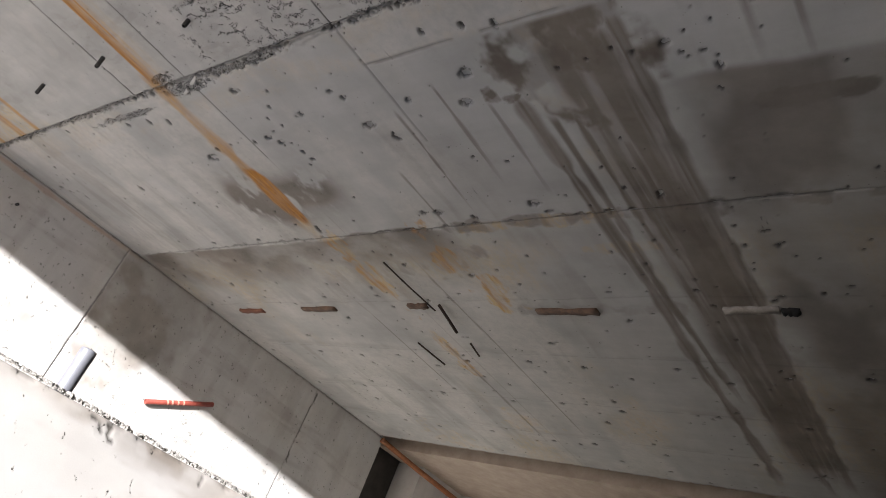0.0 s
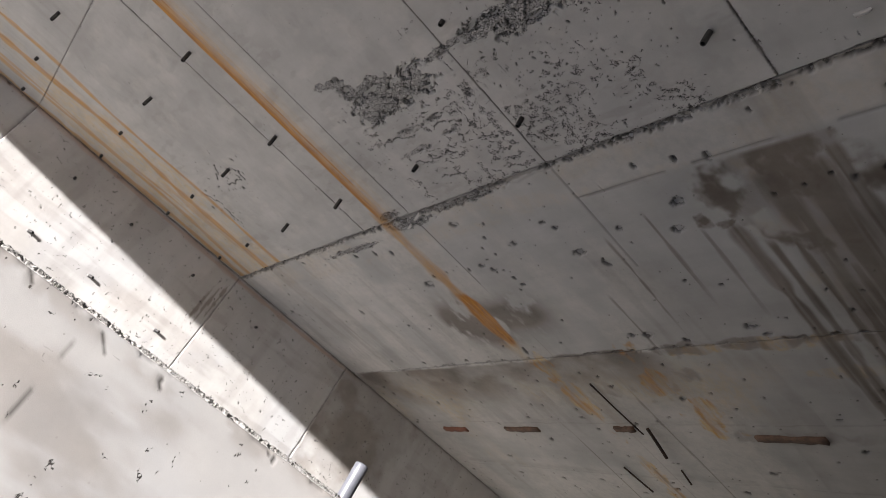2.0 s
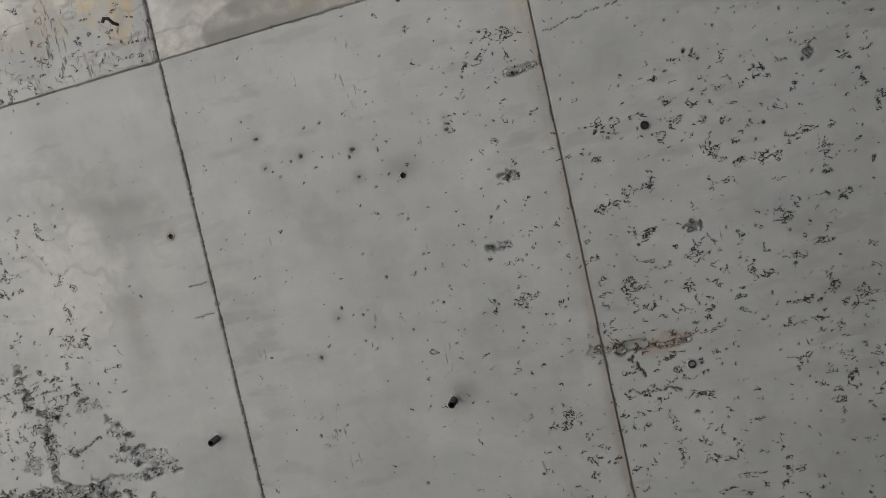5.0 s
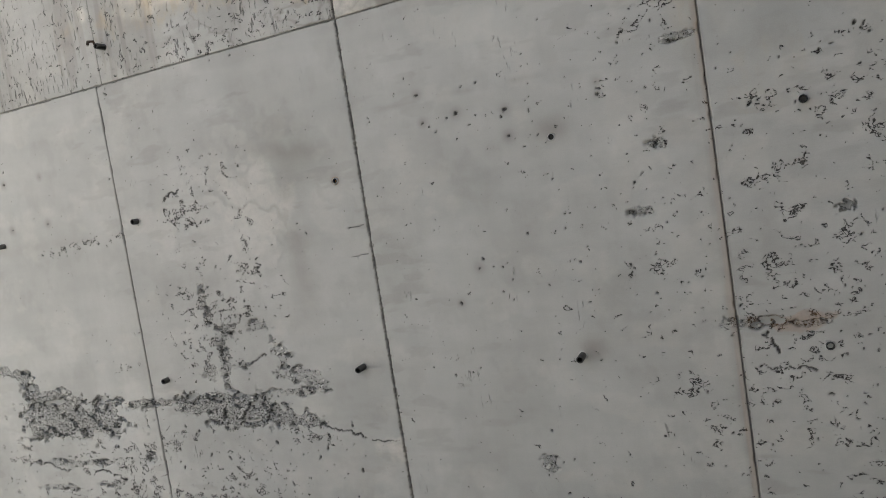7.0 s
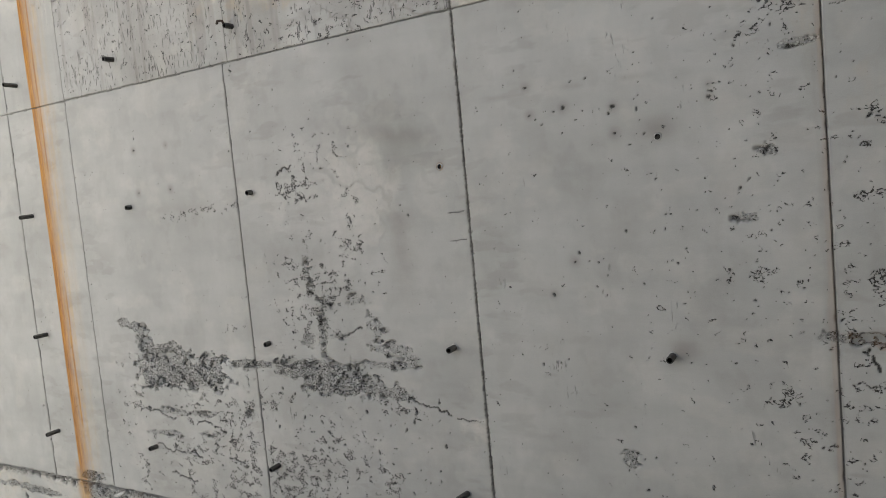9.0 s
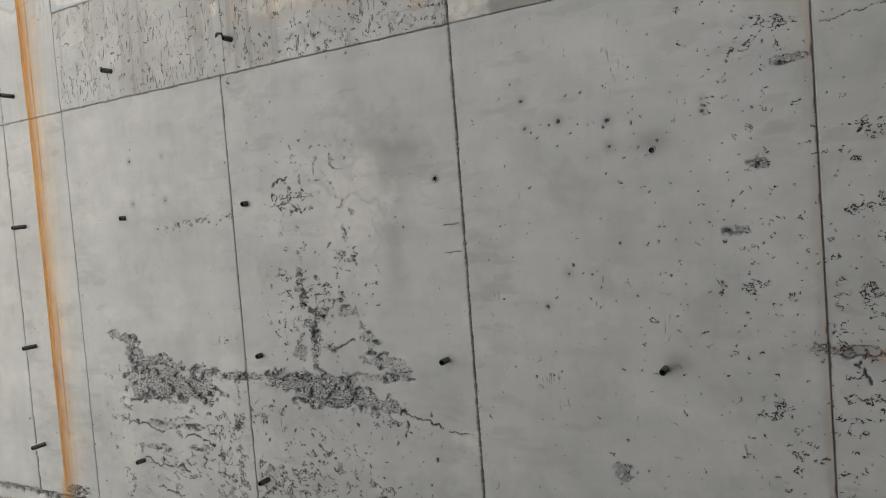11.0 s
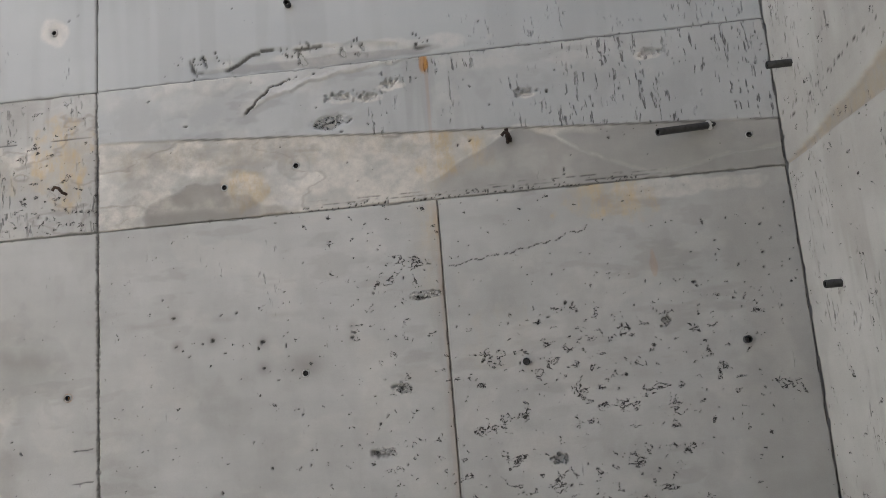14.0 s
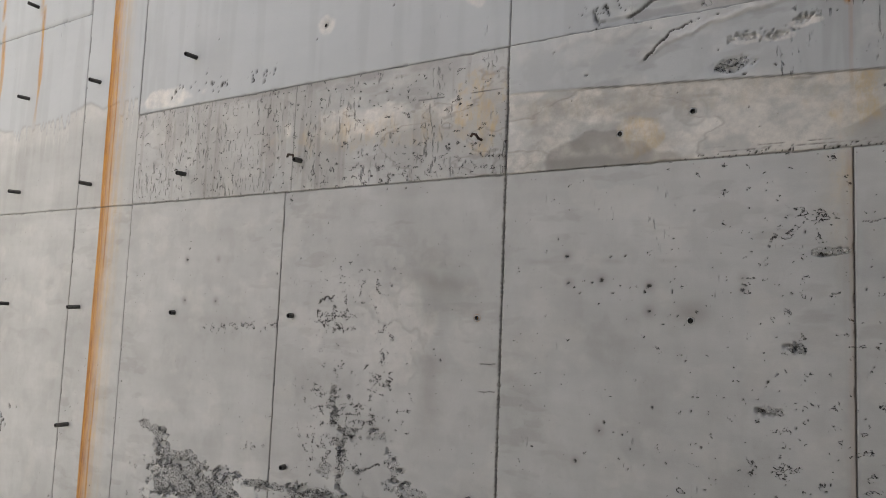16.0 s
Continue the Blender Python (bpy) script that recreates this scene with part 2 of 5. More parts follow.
def relief(tree, bsdf, height, strength, distance):
    node = tree.nodes.new("ShaderNodeBump")
    node.inputs["Strength"].default_value, node.inputs["Distance"].default_value = strength, distance
    wire(tree, height, node.inputs["Height"])
    wire(tree, node.outputs[0], bsdf.inputs["Normal"])


def concrete(name, light=(0.46, 0.452, 0.43), dark=(0.365, 0.36, 0.34)):
    mat, tree, bsdf = nodes_of(name)
    stain_shade, bloom = tree.nodes.new("ShaderNodeAttribute"), tree.nodes.new("ShaderNodeAttribute")
    stain_shade.attribute_name, bloom.attribute_name = "stain_shade", "bloom"
    s, b = tree.nodes.new("ShaderNodeSeparateXYZ"), tree.nodes.new("ShaderNodeSeparateXYZ")
    wire(tree, stain_shade.outputs["Vector"], s.inputs[0])
    wire(tree, bloom.outputs["Vector"], b.inputs[0])
    clouds = span(tree, noise_node(tree, 1.7, 7, 0.62), 0.38, 0.62)
    runs = span(tree, noise_node(tree, 2.6, 5, 0.6, (3.2, 3.2, 0.45)), 0.4, 0.72)
    lifts = span(tree, noise_node(tree, 2.2, 5, 0.6, (0.5, 0.5, 3.2)), 0.42, 0.66)
    spots = span(tree, noise_node(tree, 9.0, 5, 0.65), 0.55, 0.78)
    sand = noise_node(tree, 260.0, 3, 0.7)
    colour = mix(tree, clouds, dark, light)
    colour = mix(tree, times(tree, runs, 0.20), colour, (0.28, 0.27, 0.245))
    colour = mix(tree, times(tree, lifts, 0.27), colour, (0.27, 0.27, 0.255))
    colour = mix(tree, times(tree, spots, 0.26), colour, (0.25, 0.245, 0.225))
    colour = mix(tree, 0.16, colour, mix(tree, sand, (0.22, 0.215, 0.2), (0.60, 0.59, 0.56)))
    pin = tree.nodes.new("ShaderNodeTexVoronoi")
    pin.inputs["Scale"].default_value = 21.0
    place = tree.nodes.new("ShaderNodeTexCoord")
    wire(tree, place.outputs["Object"], pin.inputs["Vector"])
    pinholes = times(tree, span(tree, pin.outputs["Distance"], 0.035, 0.075, 1.0, 0.0), span(tree, noise_node(tree, 4.0, 2), 0.44, 0.56))
    # pinholes have no depth: the dark inside them is painted
    colour = mix(tree, times(tree, pinholes, 0.85), colour, (0.13, 0.12, 0.105))
    colour = mix(tree, times(tree, b.outputs[2], 0.75), colour, (0.415, 0.43, 0.435))
    pale = times(tree, b.outputs[1], span(tree, noise_node(tree, 18, 6, 0.7), 0.36, 0.6, 0.3, 1.0))
    colour = mix(tree, pale, colour, (0.66, 0.62, 0.555))
    ochre = times(tree, b.outputs[0], span(tree, noise_node(tree, 22, 6, 0.7, (1, 1, 0.5)), 0.38, 0.62, 0.1, 0.95))
    colour = mix(tree, ochre, colour, (0.54, 0.385, 0.175))
    colour = mix(tree, times(tree, s.outputs[1], 0.95), colour, mix(tree, clouds, (0.09, 0.07, 0.053), (0.17, 0.142, 0.113)))
    # shade inside holes, cracks and grooves, painted as a near-black base colour
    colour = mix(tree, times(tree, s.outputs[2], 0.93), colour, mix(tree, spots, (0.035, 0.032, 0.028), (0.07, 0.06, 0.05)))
    # bare stones, squiggly voids and upright nicks where the sheet says so
    pits, p = tree.nodes.new("ShaderNodeAttribute"), tree.nodes.new("ShaderNodeSeparateXYZ")
    pits.attribute_name = "pits"
    wire(tree, pits.outputs["Vector"], p.inputs[0])
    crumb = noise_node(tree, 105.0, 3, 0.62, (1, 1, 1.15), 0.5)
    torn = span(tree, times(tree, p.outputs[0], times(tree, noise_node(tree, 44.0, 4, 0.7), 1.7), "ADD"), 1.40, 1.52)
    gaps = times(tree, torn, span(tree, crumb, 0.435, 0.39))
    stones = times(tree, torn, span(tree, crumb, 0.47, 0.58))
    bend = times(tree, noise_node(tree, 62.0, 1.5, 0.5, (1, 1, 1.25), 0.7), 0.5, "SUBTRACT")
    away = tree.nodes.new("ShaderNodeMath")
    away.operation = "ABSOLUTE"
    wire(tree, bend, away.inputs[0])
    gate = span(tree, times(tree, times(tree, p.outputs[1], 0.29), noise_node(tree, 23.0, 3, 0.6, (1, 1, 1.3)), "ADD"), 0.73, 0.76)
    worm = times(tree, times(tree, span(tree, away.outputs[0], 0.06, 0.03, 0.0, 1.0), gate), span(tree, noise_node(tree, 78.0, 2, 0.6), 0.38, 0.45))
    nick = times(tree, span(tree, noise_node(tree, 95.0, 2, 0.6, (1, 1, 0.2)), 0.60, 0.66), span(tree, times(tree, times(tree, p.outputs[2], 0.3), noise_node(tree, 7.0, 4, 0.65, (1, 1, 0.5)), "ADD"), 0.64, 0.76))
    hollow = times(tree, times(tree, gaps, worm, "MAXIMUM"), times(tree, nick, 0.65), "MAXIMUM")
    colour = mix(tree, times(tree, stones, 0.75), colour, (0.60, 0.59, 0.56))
    # shade in the gaps, voids and nicks, painted near-black
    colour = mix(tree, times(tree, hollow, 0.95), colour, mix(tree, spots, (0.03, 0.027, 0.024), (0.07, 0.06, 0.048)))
    iron = mix(tree, span(tree, noise_node(tree, 40, 5, 0.7, (1.4, 1.4, 0.16)), 0.3, 0.7), (0.19, 0.058, 0.006), (0.50, 0.225, 0.020))
    colour = mix(tree, s.outputs[0], colour, iron)
    wire(tree, colour, bsdf.inputs["Base Color"])
    wire(tree, span(tree, s.outputs[1], 0, 1, 0.82, 0.5), bsdf.inputs["Roughness"])
    bsdf.inputs["Specular IOR Level"].default_value = 0.3
    grain = times(tree, noise_node(tree, 420.0, 2, 0.6), times(tree, noise_node(tree, 60.0, 4, 0.6), 1.4), "ADD")
    relief(tree, bsdf, grain, 0.35, 0.0016)
    carve = tree.nodes.new("ShaderNodeBump")
    carve.inputs["Strength"].default_value, carve.inputs["Distance"].default_value = 0.9, 0.011
    wire(tree, times(tree, times(tree, stones, 0.5), hollow, "SUBTRACT"), carve.inputs["Height"])
    wire(tree, carve.outputs[0], bsdf.inputs["Normal"].links[0].from_node.inputs["Normal"])
    return mat


def plain(name, a, b, scale=40.0, rough=0.6, metal=0.0, bump=0.2):
    mat, tree, bsdf = nodes_of(name)
    tex = noise_node(tree, scale, 5, 0.65)
    wire(tree, mix(tree, span(tree, tex, 0.3, 0.7), a, b), bsdf.inputs["Base Color"])
    bsdf.inputs["Roughness"].default_value, bsdf.inputs["Metallic"].default_value = rough, metal
    relief(tree, bsdf, tex, bump, 0.002)
    return mat


CONCRETE = concrete("concrete")
SLEEVE = plain("black_plastic", (0.018, 0.018, 0.017), (0.05, 0.048, 0.044), 60, 0.55)
# blacker than the sleeve: the shade inside a tube, put into its colour
BORE = plain("tube_bore", (0.008, 0.008, 0.008), (0.015, 0.014, 0.013), 60, 0.9)
STEEL = plain("rusty_steel", (0.022, 0.017, 0.014), (0.07, 0.04, 0.025), 70, 0.75, 0.3)
TIMBER = plain("rust_stained_timber", (0.06, 0.04, 0.03), (0.17, 0.10, 0.06), 25, 0.85)
REDTUBE = plain("red_plastic", (0.13, 0.022, 0.015), (0.21, 0.045, 0.03), 30, 0.5)
GREYPVC = plain("grey_plastic_pipe", (0.085, 0.09, 0.105), (0.13, 0.135, 0.15), 20, 0.4)
GROUND = plain("dusty_ground", (0.11, 0.10, 0.085), (0.19, 0.172, 0.145), 1.3, 0.9)
# near-black concrete: the shade of the foot recess, put into the colour
RECESS_SHADE = plain("recess_shade_concrete", (0.025, 0.023, 0.02), (0.06, 0.054, 0.047), 6, 0.5)
TAN = plain("tan_concrete", (0.33, 0.26, 0.20), (0.45, 0.37, 0.30), 5, 0.85)
PALEWOOD = plain("pale_weathered_timber", (0.20, 0.18, 0.155), (0.34, 0.31, 0.27), 25, 0.85)
REDWOOD = plain("red_stained_timber", (0.13, 0.05, 0.03), (0.22, 0.10, 0.06), 25, 0.85)
PALERED = plain("worn_red_plastic", (0.36, 0.16, 0.12), (0.5, 0.28, 0.22), 60, 0.6)
WHITE = plain("white_plastic", (0.55, 0.54, 0.50), (0.72, 0.70, 0.66), 30, 0.5)


# ---------------------------------------------------------------- setting
X_WEST, X_EAST, Z_TOP, Z_FOOT = -5.32, 2.46, 11.4, -1.9


def box_mesh(name, x0, x1, y0, y1, z0, z1, bevel=0.0):
    bm = bmesh.new()
    bmesh.ops.create_cube(bm, size=1)
    for v in bm.verts:
        v.co = ((x0 + x1) / 2 + v.co.x * (x1 - x0), (y0 + y1) / 2 + v.co.y * (y1 - y0), (z0 + z1) / 2 + v.co.z * (z1 - z0))
    if bevel:
        bmesh.ops.bevel(bm, geom=bm.edges[:], offset=bevel, segments=2, affect="EDGES")
    mesh = bpy.data.meshes.new(name)
    bm.to_mesh(mesh)
    bm.free()
    return mesh


def solid(name, label, category, *sides, material=None):
    mesh = box_mesh(name, *sides)
    mesh.materials.append(material or CONCRETE)
    return tagged(new(name, mesh), label, category, kind="structure")


Z_SIDE, Z_GROUND = 11.38, 5.05
wall_north = solid("wall_north", "grey cast concrete wall with board joints and rust streaks", "wall", X_WEST - 0.4, X_EAST + 0.4, 0.016, 0.45, 0.0, Z_TOP)
# taller and longer than seen, to bounce more sun onto the north wall
wall_west = solid("wall_west", "grey cast concrete side wall, partly in sun", "wall", X_WEST - 0.45, X_WEST - 0.016, -6.0, 0.014, -0.06, Z_TOP - 0.01)
# its unseen height and length are added to block light from the right
wall_east = solid("wall_east", "light grey cast concrete side wall", "wall", X_EAST + 0.016, X_EAST + 0.45, -16.0, 0.014, 0.0, Z_SIDE)
footing_north = solid("footing_north", "brownish concrete foot of the shaft wall", "wall", X_WEST - 0.4, X_EAST + 0.4, 0.016, 0.45, Z_FOOT, -0.42, material=TAN)
footing_west = solid("footing_west", "grey concrete foot of the side wall", "wall", X_WEST - 0.45, X_WEST - 0.016, -2.3, 0.014, Z_FOOT, -0.95)
# backs of the foot recesses, coloured dark to stand for the shade inside
solid("wall_pocket", "back of the wall foot recess, its shade put into the colour", "wall", X_WEST - 0.9, X_EAST + 0.9, 0.46, 0.6, Z_FOOT, 0.5, material=RECESS_SHADE)
solid("wall_pocket_side", "back of the side wall foot recess, its shade put into the colour", "wall", X_WEST - 0.9, X_WEST - 0.46, -2.3, 0.46, Z_FOOT, 0.5, material=RECESS_SHADE)
wall_south = solid("wall_south", "plain grey concrete wall closing the shaft", "wall", X_WEST - 0.4, X_EAST + 0.4, -2.7, -2.32, Z_FOOT, 4.8)
# unseen, added behind the camera to keep sky light off the right side
wall_light_block = solid("wall_light_block", "unseen grey concrete wall added to block sky light", "wall", 0.75, X_EAST + 0.012, -4.3, -3.9, 5.0, 10.6)
solid("floor", "plain grey concrete floor of the shaft", "floor", X_WEST - 0.9, X_EAST + 0.9, -2.4, 0.5, Z_FOOT - 0.3, Z_FOOT)


def ground_sheet():
    """Open ground round the shaft, out to the horizon; unseen, added to bounce sunlight."""
    far, bm = 900.0, bmesh.new()
    x0, x1, y0, y1 = X_WEST - 0.3, X_EAST + 0.3, -2.12, 0.3
    xs, ys = (-far, x0, -0.62, x1, far), (-far, -2.5, y0, y1, far)
    keep = {}
    for i, x in enumerate(xs):
        for j, y in enumerate(ys):
            keep[i, j] = bm.verts.new((x, y, Z_GROUND))
    for i in range(4):
        for j in range(4):
            if j == 2 and i in (1, 2) or (i, j) == (1, 1):
                continue
            bm.faces.new((keep[i, j], keep[i + 1, j], keep[i + 1, j + 1], keep[i, j + 1]))
    rim = [e for e in bm.edges if e.is_boundary and max(abs(v.co.x) + abs(v.co.y) for v in e.verts) < 50]
    skirt = bmesh.ops.extrude_edge_only(bm, edges=rim)["geom"]
    for v in skirt:
        if isinstance(v, bmesh.types.BMVert):
            v.co.z -= 0.2
    bmesh.ops.recalc_face_normals(bm, faces=bm.faces)
    mesh = bpy.data.meshes.new("ground")
    bm.to_mesh(mesh)
    bm.free()
    mesh.materials.append(GROUND)
    tagged(new("ground", mesh), "unseen dusty ground added to bounce sunlight onto the walls", "ground", kind="structure")


ground_sheet()


def on_north(u, z, h):
    return u, -h, z


def on_west(u, z, h):
    return X_WEST + h, u, z


def on_east(u, z, h):
    return X_EAST - h, u, z


def iron_streak(s):
    """The long rust streak that runs down the narrow filler strip."""
    u, z = s.u, s.z
    d = u + 2.80 - 0.012 * (fbm(z * 0.9, z * 0, 201, 3) - 0.5) * 2
    right, low = ramp(-0.004, 0.004, d), ramp(5.2, 5.42, z)
    threads = 0.45 + 0.7 * ramp(0.3, 0.65, vnoise(u * 75, z * 0.5, 208))
    much = 0.7 + 0.5 * (fbm(z * 1.1, z * 0, 209, 3) - 0.3)
    strong = right * np.exp(-((np.maximum(d, 0) / 0.085) ** 2)) * np.clip(much + 0.1, 0, 1.1) * low
    wash = right * np.exp(-np.maximum(d, 0) / 0.10) * threads * ramp(0.26, 0.16, d) * low
    edge = right * ramp(0.022, 0.01, d) * low * (0.65 + 0.35 * vnoise(z * 9, z * 0, 214))
    far = d - 0.085 - 0.03 * (fbm(z * 1.4, z * 0, 215, 3) - 0.5)
    strand = ramp(0.011, 0.004, np.abs(far)) * low * ramp(0.25, 0.5, vnoise(z * 2.2, z * 0, 216))
    strong = np.maximum(strong, np.maximum(edge, 0.75 * strand))
    tail = run(u, z, -2.765, 0.09, 5.4, 3.7, 204, 0.015) * (0.55 + 0.45 * vnoise(z * 3, z * 0, 212))
    lump = np.hypot((u + 2.755 + 0.03 * (4.35 - z)) / 0.105, (z - 4.28) / 0.36) + 0.7 * (fbm(u * 11, z * 5, 207, 4) - 0.5)
    bulb = ramp(1.05, 0.7, lump) * ramp(4.62, 4.56, z + 0.05 * fbm(u * 20, z * 0, 210, 2))
    s.rust = np.maximum(s.rust, np.clip(np.maximum(np.maximum(strong, 0.45 * wash), np.maximum(bulb, 0.5 * tail * ramp(4.2, 4.7, z) + 0.1 * tail)), 0, 1))
    s.ochre = np.maximum(s.ochre, np.clip(np.maximum(wash * 1.5, tail), 0, 1))
    s.damp_shade = np.maximum(s.damp_shade, 0.5 * bulb)
    s.rust = s.rust * (1 - 0.18 * bulb * ramp(0.4, 0.6, fbm(u * 30, z * 8, 217, 4)))
    halo = np.exp(-((u + 2.86) / 0.2) ** 2 - ((z - 4.25) / 0.25) ** 2) + 0.8 * np.exp(-((u + 2.42) / 0.26) ** 2 - ((z - 4.27) / 0.15) ** 2) + 0.7 * np.exp(-((u + 3.12) / 0.1) ** 2 - ((z - 4.3) / 0.16) ** 2)
    s.damp_shade = np.maximum(s.damp_shade, np.clip(1.9 * halo, 0, 0.95) * ramp(0.3, 0.5, fbm(u * 9, z * 5, 211, 5)))


def left_streaks(s):
    u, z = s.u, s.z
    for n, (cx, wide, top, foot, much) in enumerate(((-5.27, 0.05, 12, 3.9, 0.55), (-5.06, 0.035, 12, 5.0, 0.5), (-4.97, 0.02, 12, 6.0, 0.45), (-4.68, 0.045, 12, 4.2, 0.65),
                                                     (-4.42, 0.03, 12, 4.7, 0.55), (-3.62, 0.022, 12, 8.15, 0.7), (-4.18, 0.02, 12, 8.2, 0.6), (-4.80, 0.05, 6.4, 4.1, 0.3))):
        line = run(u, z, cx, wide * 1.2, top, foot, 230 + 5 * n, 0.05)
        s.rust = np.maximum(s.rust, 0.9 * much * line)
        s.ochre = np.maximum(s.ochre, np.clip(2.0 * much * line, 0, 0.95))
    s.ochre = np.maximum(s.ochre, 0.5 * blot(u, z, -4.85, 5.9, 0.45, 2.3, 260, 0.8, 3))


WET_EDGE = 4.58


def lower_stains(s):
    u, z = s.u, s.z
    # damp zone under the lower joint
    edge = 3.79 + 0.05 * (fbm(u * 5, u * 0, 305, 4) - 0.5) + 0.04 * ramp(-2.6, -2.4, u) * ramp(-1.75, -1.95, u)
    zone = ramp(0.01, -0.02, z - edge) * ramp(-0.75, -0.05, z - edge - 0.3 * (fbm(u * 2.5, u * 0, 306, 3) - 0.5)) * ramp(-1.45, -1.8, u)
    s.damp_shade = np.maximum(s.damp_shade, 0.95 * zone * (0.55 + 0.45 * ramp(0.35, 0.6, fbm(u * 2.6, z * 3.5, 307, 5))))
    # wet concrete beside the slurry
    brink = WET_EDGE + 0.07 * (fbm(u * 3, u * 0, 308, 4) - 0.5)
    wet = ramp(0.02, -0.03, z - brink) * ramp(-0.1, 0.25, u + 0.25 * (fbm(u * 3, z * 2, 309, 4) - 0.5))
    s.damp_shade = np.maximum(s.damp_shade, wet * (0.48 + 0.3 * ramp(0.4, 0.6, fbm(u * 2.2, z * 1.4, 318, 5))))
    s.damp_shade = np.maximum(s.damp_shade, 0.85 * blot(u, z, 0.56, 4.39, 0.25, 0.05, 319, 1.0, 6))
    for n, (cx, top, foot) in enumerate(((0.50, 5.03, 4.6), (0.645, 5.03, 4.56))):
        s.damp_shade = np.maximum(s.damp_shade, 0.8 * run(u, z, cx, 0.022, top, foot, 325 + 4 * n, 0.02))
    s.ochre = np.maximum(s.ochre, 0.25 * ramp(0.35, 0.0, np.abs(u + 0.35)) * ramp(3.9, 4.3, z) * ramp(5.1, 4.9, z) * ramp(0.45, 0.62, fbm(u * 6, z * 5, 313, 5)))
    # brown slurry that ran down from the cold joint
    head = blot(u, z, -0.24, 4.77, 0.33, 0.36, 301, 0.9, 7) * (1 - 0.75 * blot(u, z, -0.3, 4.62, 0.17, 0.11, 302, 0.7, 8)) * ramp(5.03, 5.0, z)
    head = head * (0.5 + 0.5 * ramp(0.36, 0.56, fbm(u * 11, z * 6, 303, 5)))
    veil = np.zeros(u.shape)
    for n, (cx, wide, top, foot) in enumerate(((-0.575, 0.055, 4.65, 0.3), (-0.47, 0.035, 4.5, 1.7), (-0.36, 0.03, 4.5, 1.2), (-0.26, 0.045, 4.5, 0.6), (-0.10, 0.12, 4.9, 0.5), (-0.01, 0.05, 4.95, 0.3), (-0.19, 0.04, 4.3, 0.2))):
        veil = np.maximum(veil, run(u, z, cx, wide, top, foot, 310 + 7 * n, 0.03))
    sheet = ramp(0.25, 0.11, np.abs(u + 0.19) + 0.09 * (fbm(u * 9, z * 2, 331, 4) - 0.5)) * ramp(4.98, 4.85, z) * ramp(0.0, 1.2, z) * (0.6 + 0.4 * ramp(0.35, 0.55, fbm(u * 15, z * 1.2, 332, 4)))
    blob = np.maximum(blot(u, z, -0.70, 4.70, 0.05, 0.05, 304, 1.0, 14), blot(u, z, -0.61, 4.66, 0.07, 0.03, 311, 1.0, 16)) * (0.6 + 0.4 * ramp(0.35, 0.6, fbm(u * 20, z * 20, 312, 3)))
    s.damp_shade = np.maximum(s.damp_shade, np.maximum(np.maximum(np.maximum(head, blob), veil), 0.95 * sheet))
    for n, (cx, cz, rx, rz, much) in enumerate(((-2.1, 3.55, 0.45, 0.25, 0.5), 
                                                (0.6, 3.78, 2.4, 0.05, 0.7), (-1.0, 2.86, 0.6, 0.07, 0.35), (0.5, 2.85, 1.2, 0.1, 0.35), (1.2, 2.4, 1.0, 0.9, 0.3))):
        s.damp_shade = np.maximum(s.damp_shade, much * blot(u, z, cx, cz, rx, rz, 340 + 3 * n, 1.2, 6) * (0.35 + 0.65 * ramp(0.35, 0.6, fbm(u * 14, z * 5, 341 + 3 * n, 4))))
    for n, (cx, wide, top, foot) in enumerate(((-0.975, 0.016, 4.82, 4.1), (-0.75, 0.018, 4.65, 4.0), (-1.3, 0.013, 4.72, 3.85), (-1.6, 0.012, 4.3, 3.6), (-2.1, 0.012, 3.7, 0.8), (-2.62, 0.016, 2.4, 0.6), (-3.1, 0.01, 3.0, 1.5))):
        s.damp_shade = np.maximum(s.damp_shade, 0.75 * run(u, z, cx, wide, top, foot, 370 + 5 * n, 0.015))
    for n, (cx, cz, rx, rz, much) in enumerate(((-1.82, 3.55, 0.10, 0.22, 0.9), (-1.68, 3.08, 0.12, 0.2, 1.0), (-2.65, 3.4, 0.09, 0.35, 1.0), (-2.64, 2.2, 0.06, 0.42, 1.0), (-2.68, 0.95, 0.25, 0.2, 0.4), (-3.9, 0.4, 0.3, 0.3, 0.35), (-0.85, 3.77, 0.45, 0.05, 0.6), (-0.6, 3.5, 0.3, 0.04, 0.4))):
        spill = much * blot(u, z, cx, cz, rx, rz, 400 + 3 * n, 1.3, 8) * (0.3 + 0.7 * ramp(0.35, 0.6, fbm(u * 22, z * 5, 401 + 3 * n, 4)))
        s.ochre = np.maximum(s.ochre, np.clip(1.3 * spill, 0, 1))
        s.rust = np.maximum(s.rust, 0.55 * spill * ramp(0.4, 0.62, fbm(u * 30, z * 3, 402 + 3 * n, 3)) * (rx < 0.2))
    grime = ramp(0.45, 0.7, fbm(u * 1.7, z * 1.3, 420, 5)) * 0.12 + 0.2 * ramp(0.52, 0.7, fbm(u * 9, z * 0.9, 421, 4)) * ramp(0.4, 0.6, fbm(u * 1.2, z * 1.2, 422, 3))
    s.damp_shade = np.maximum(s.damp_shade, grime)
    s.ochre = np.maximum(s.ochre, 0.40 * ramp(0.45, 0.65, fbm(u * 1.4 + 3, z * 0.8, 423, 5)) * ramp(3.8, 3.4, z))
    # darker over the last few centimetres of the wall
    s.damp_shade = np.maximum(s.damp_shade, 0.55 * ramp(0.06, 0.0, z))
    s.pale = np.maximum(s.pale, 0.35 * ramp(-0.7, -1.6, u) * ramp(0.35, 0.6, fbm(u * 3, z * 2, 424, 5)))


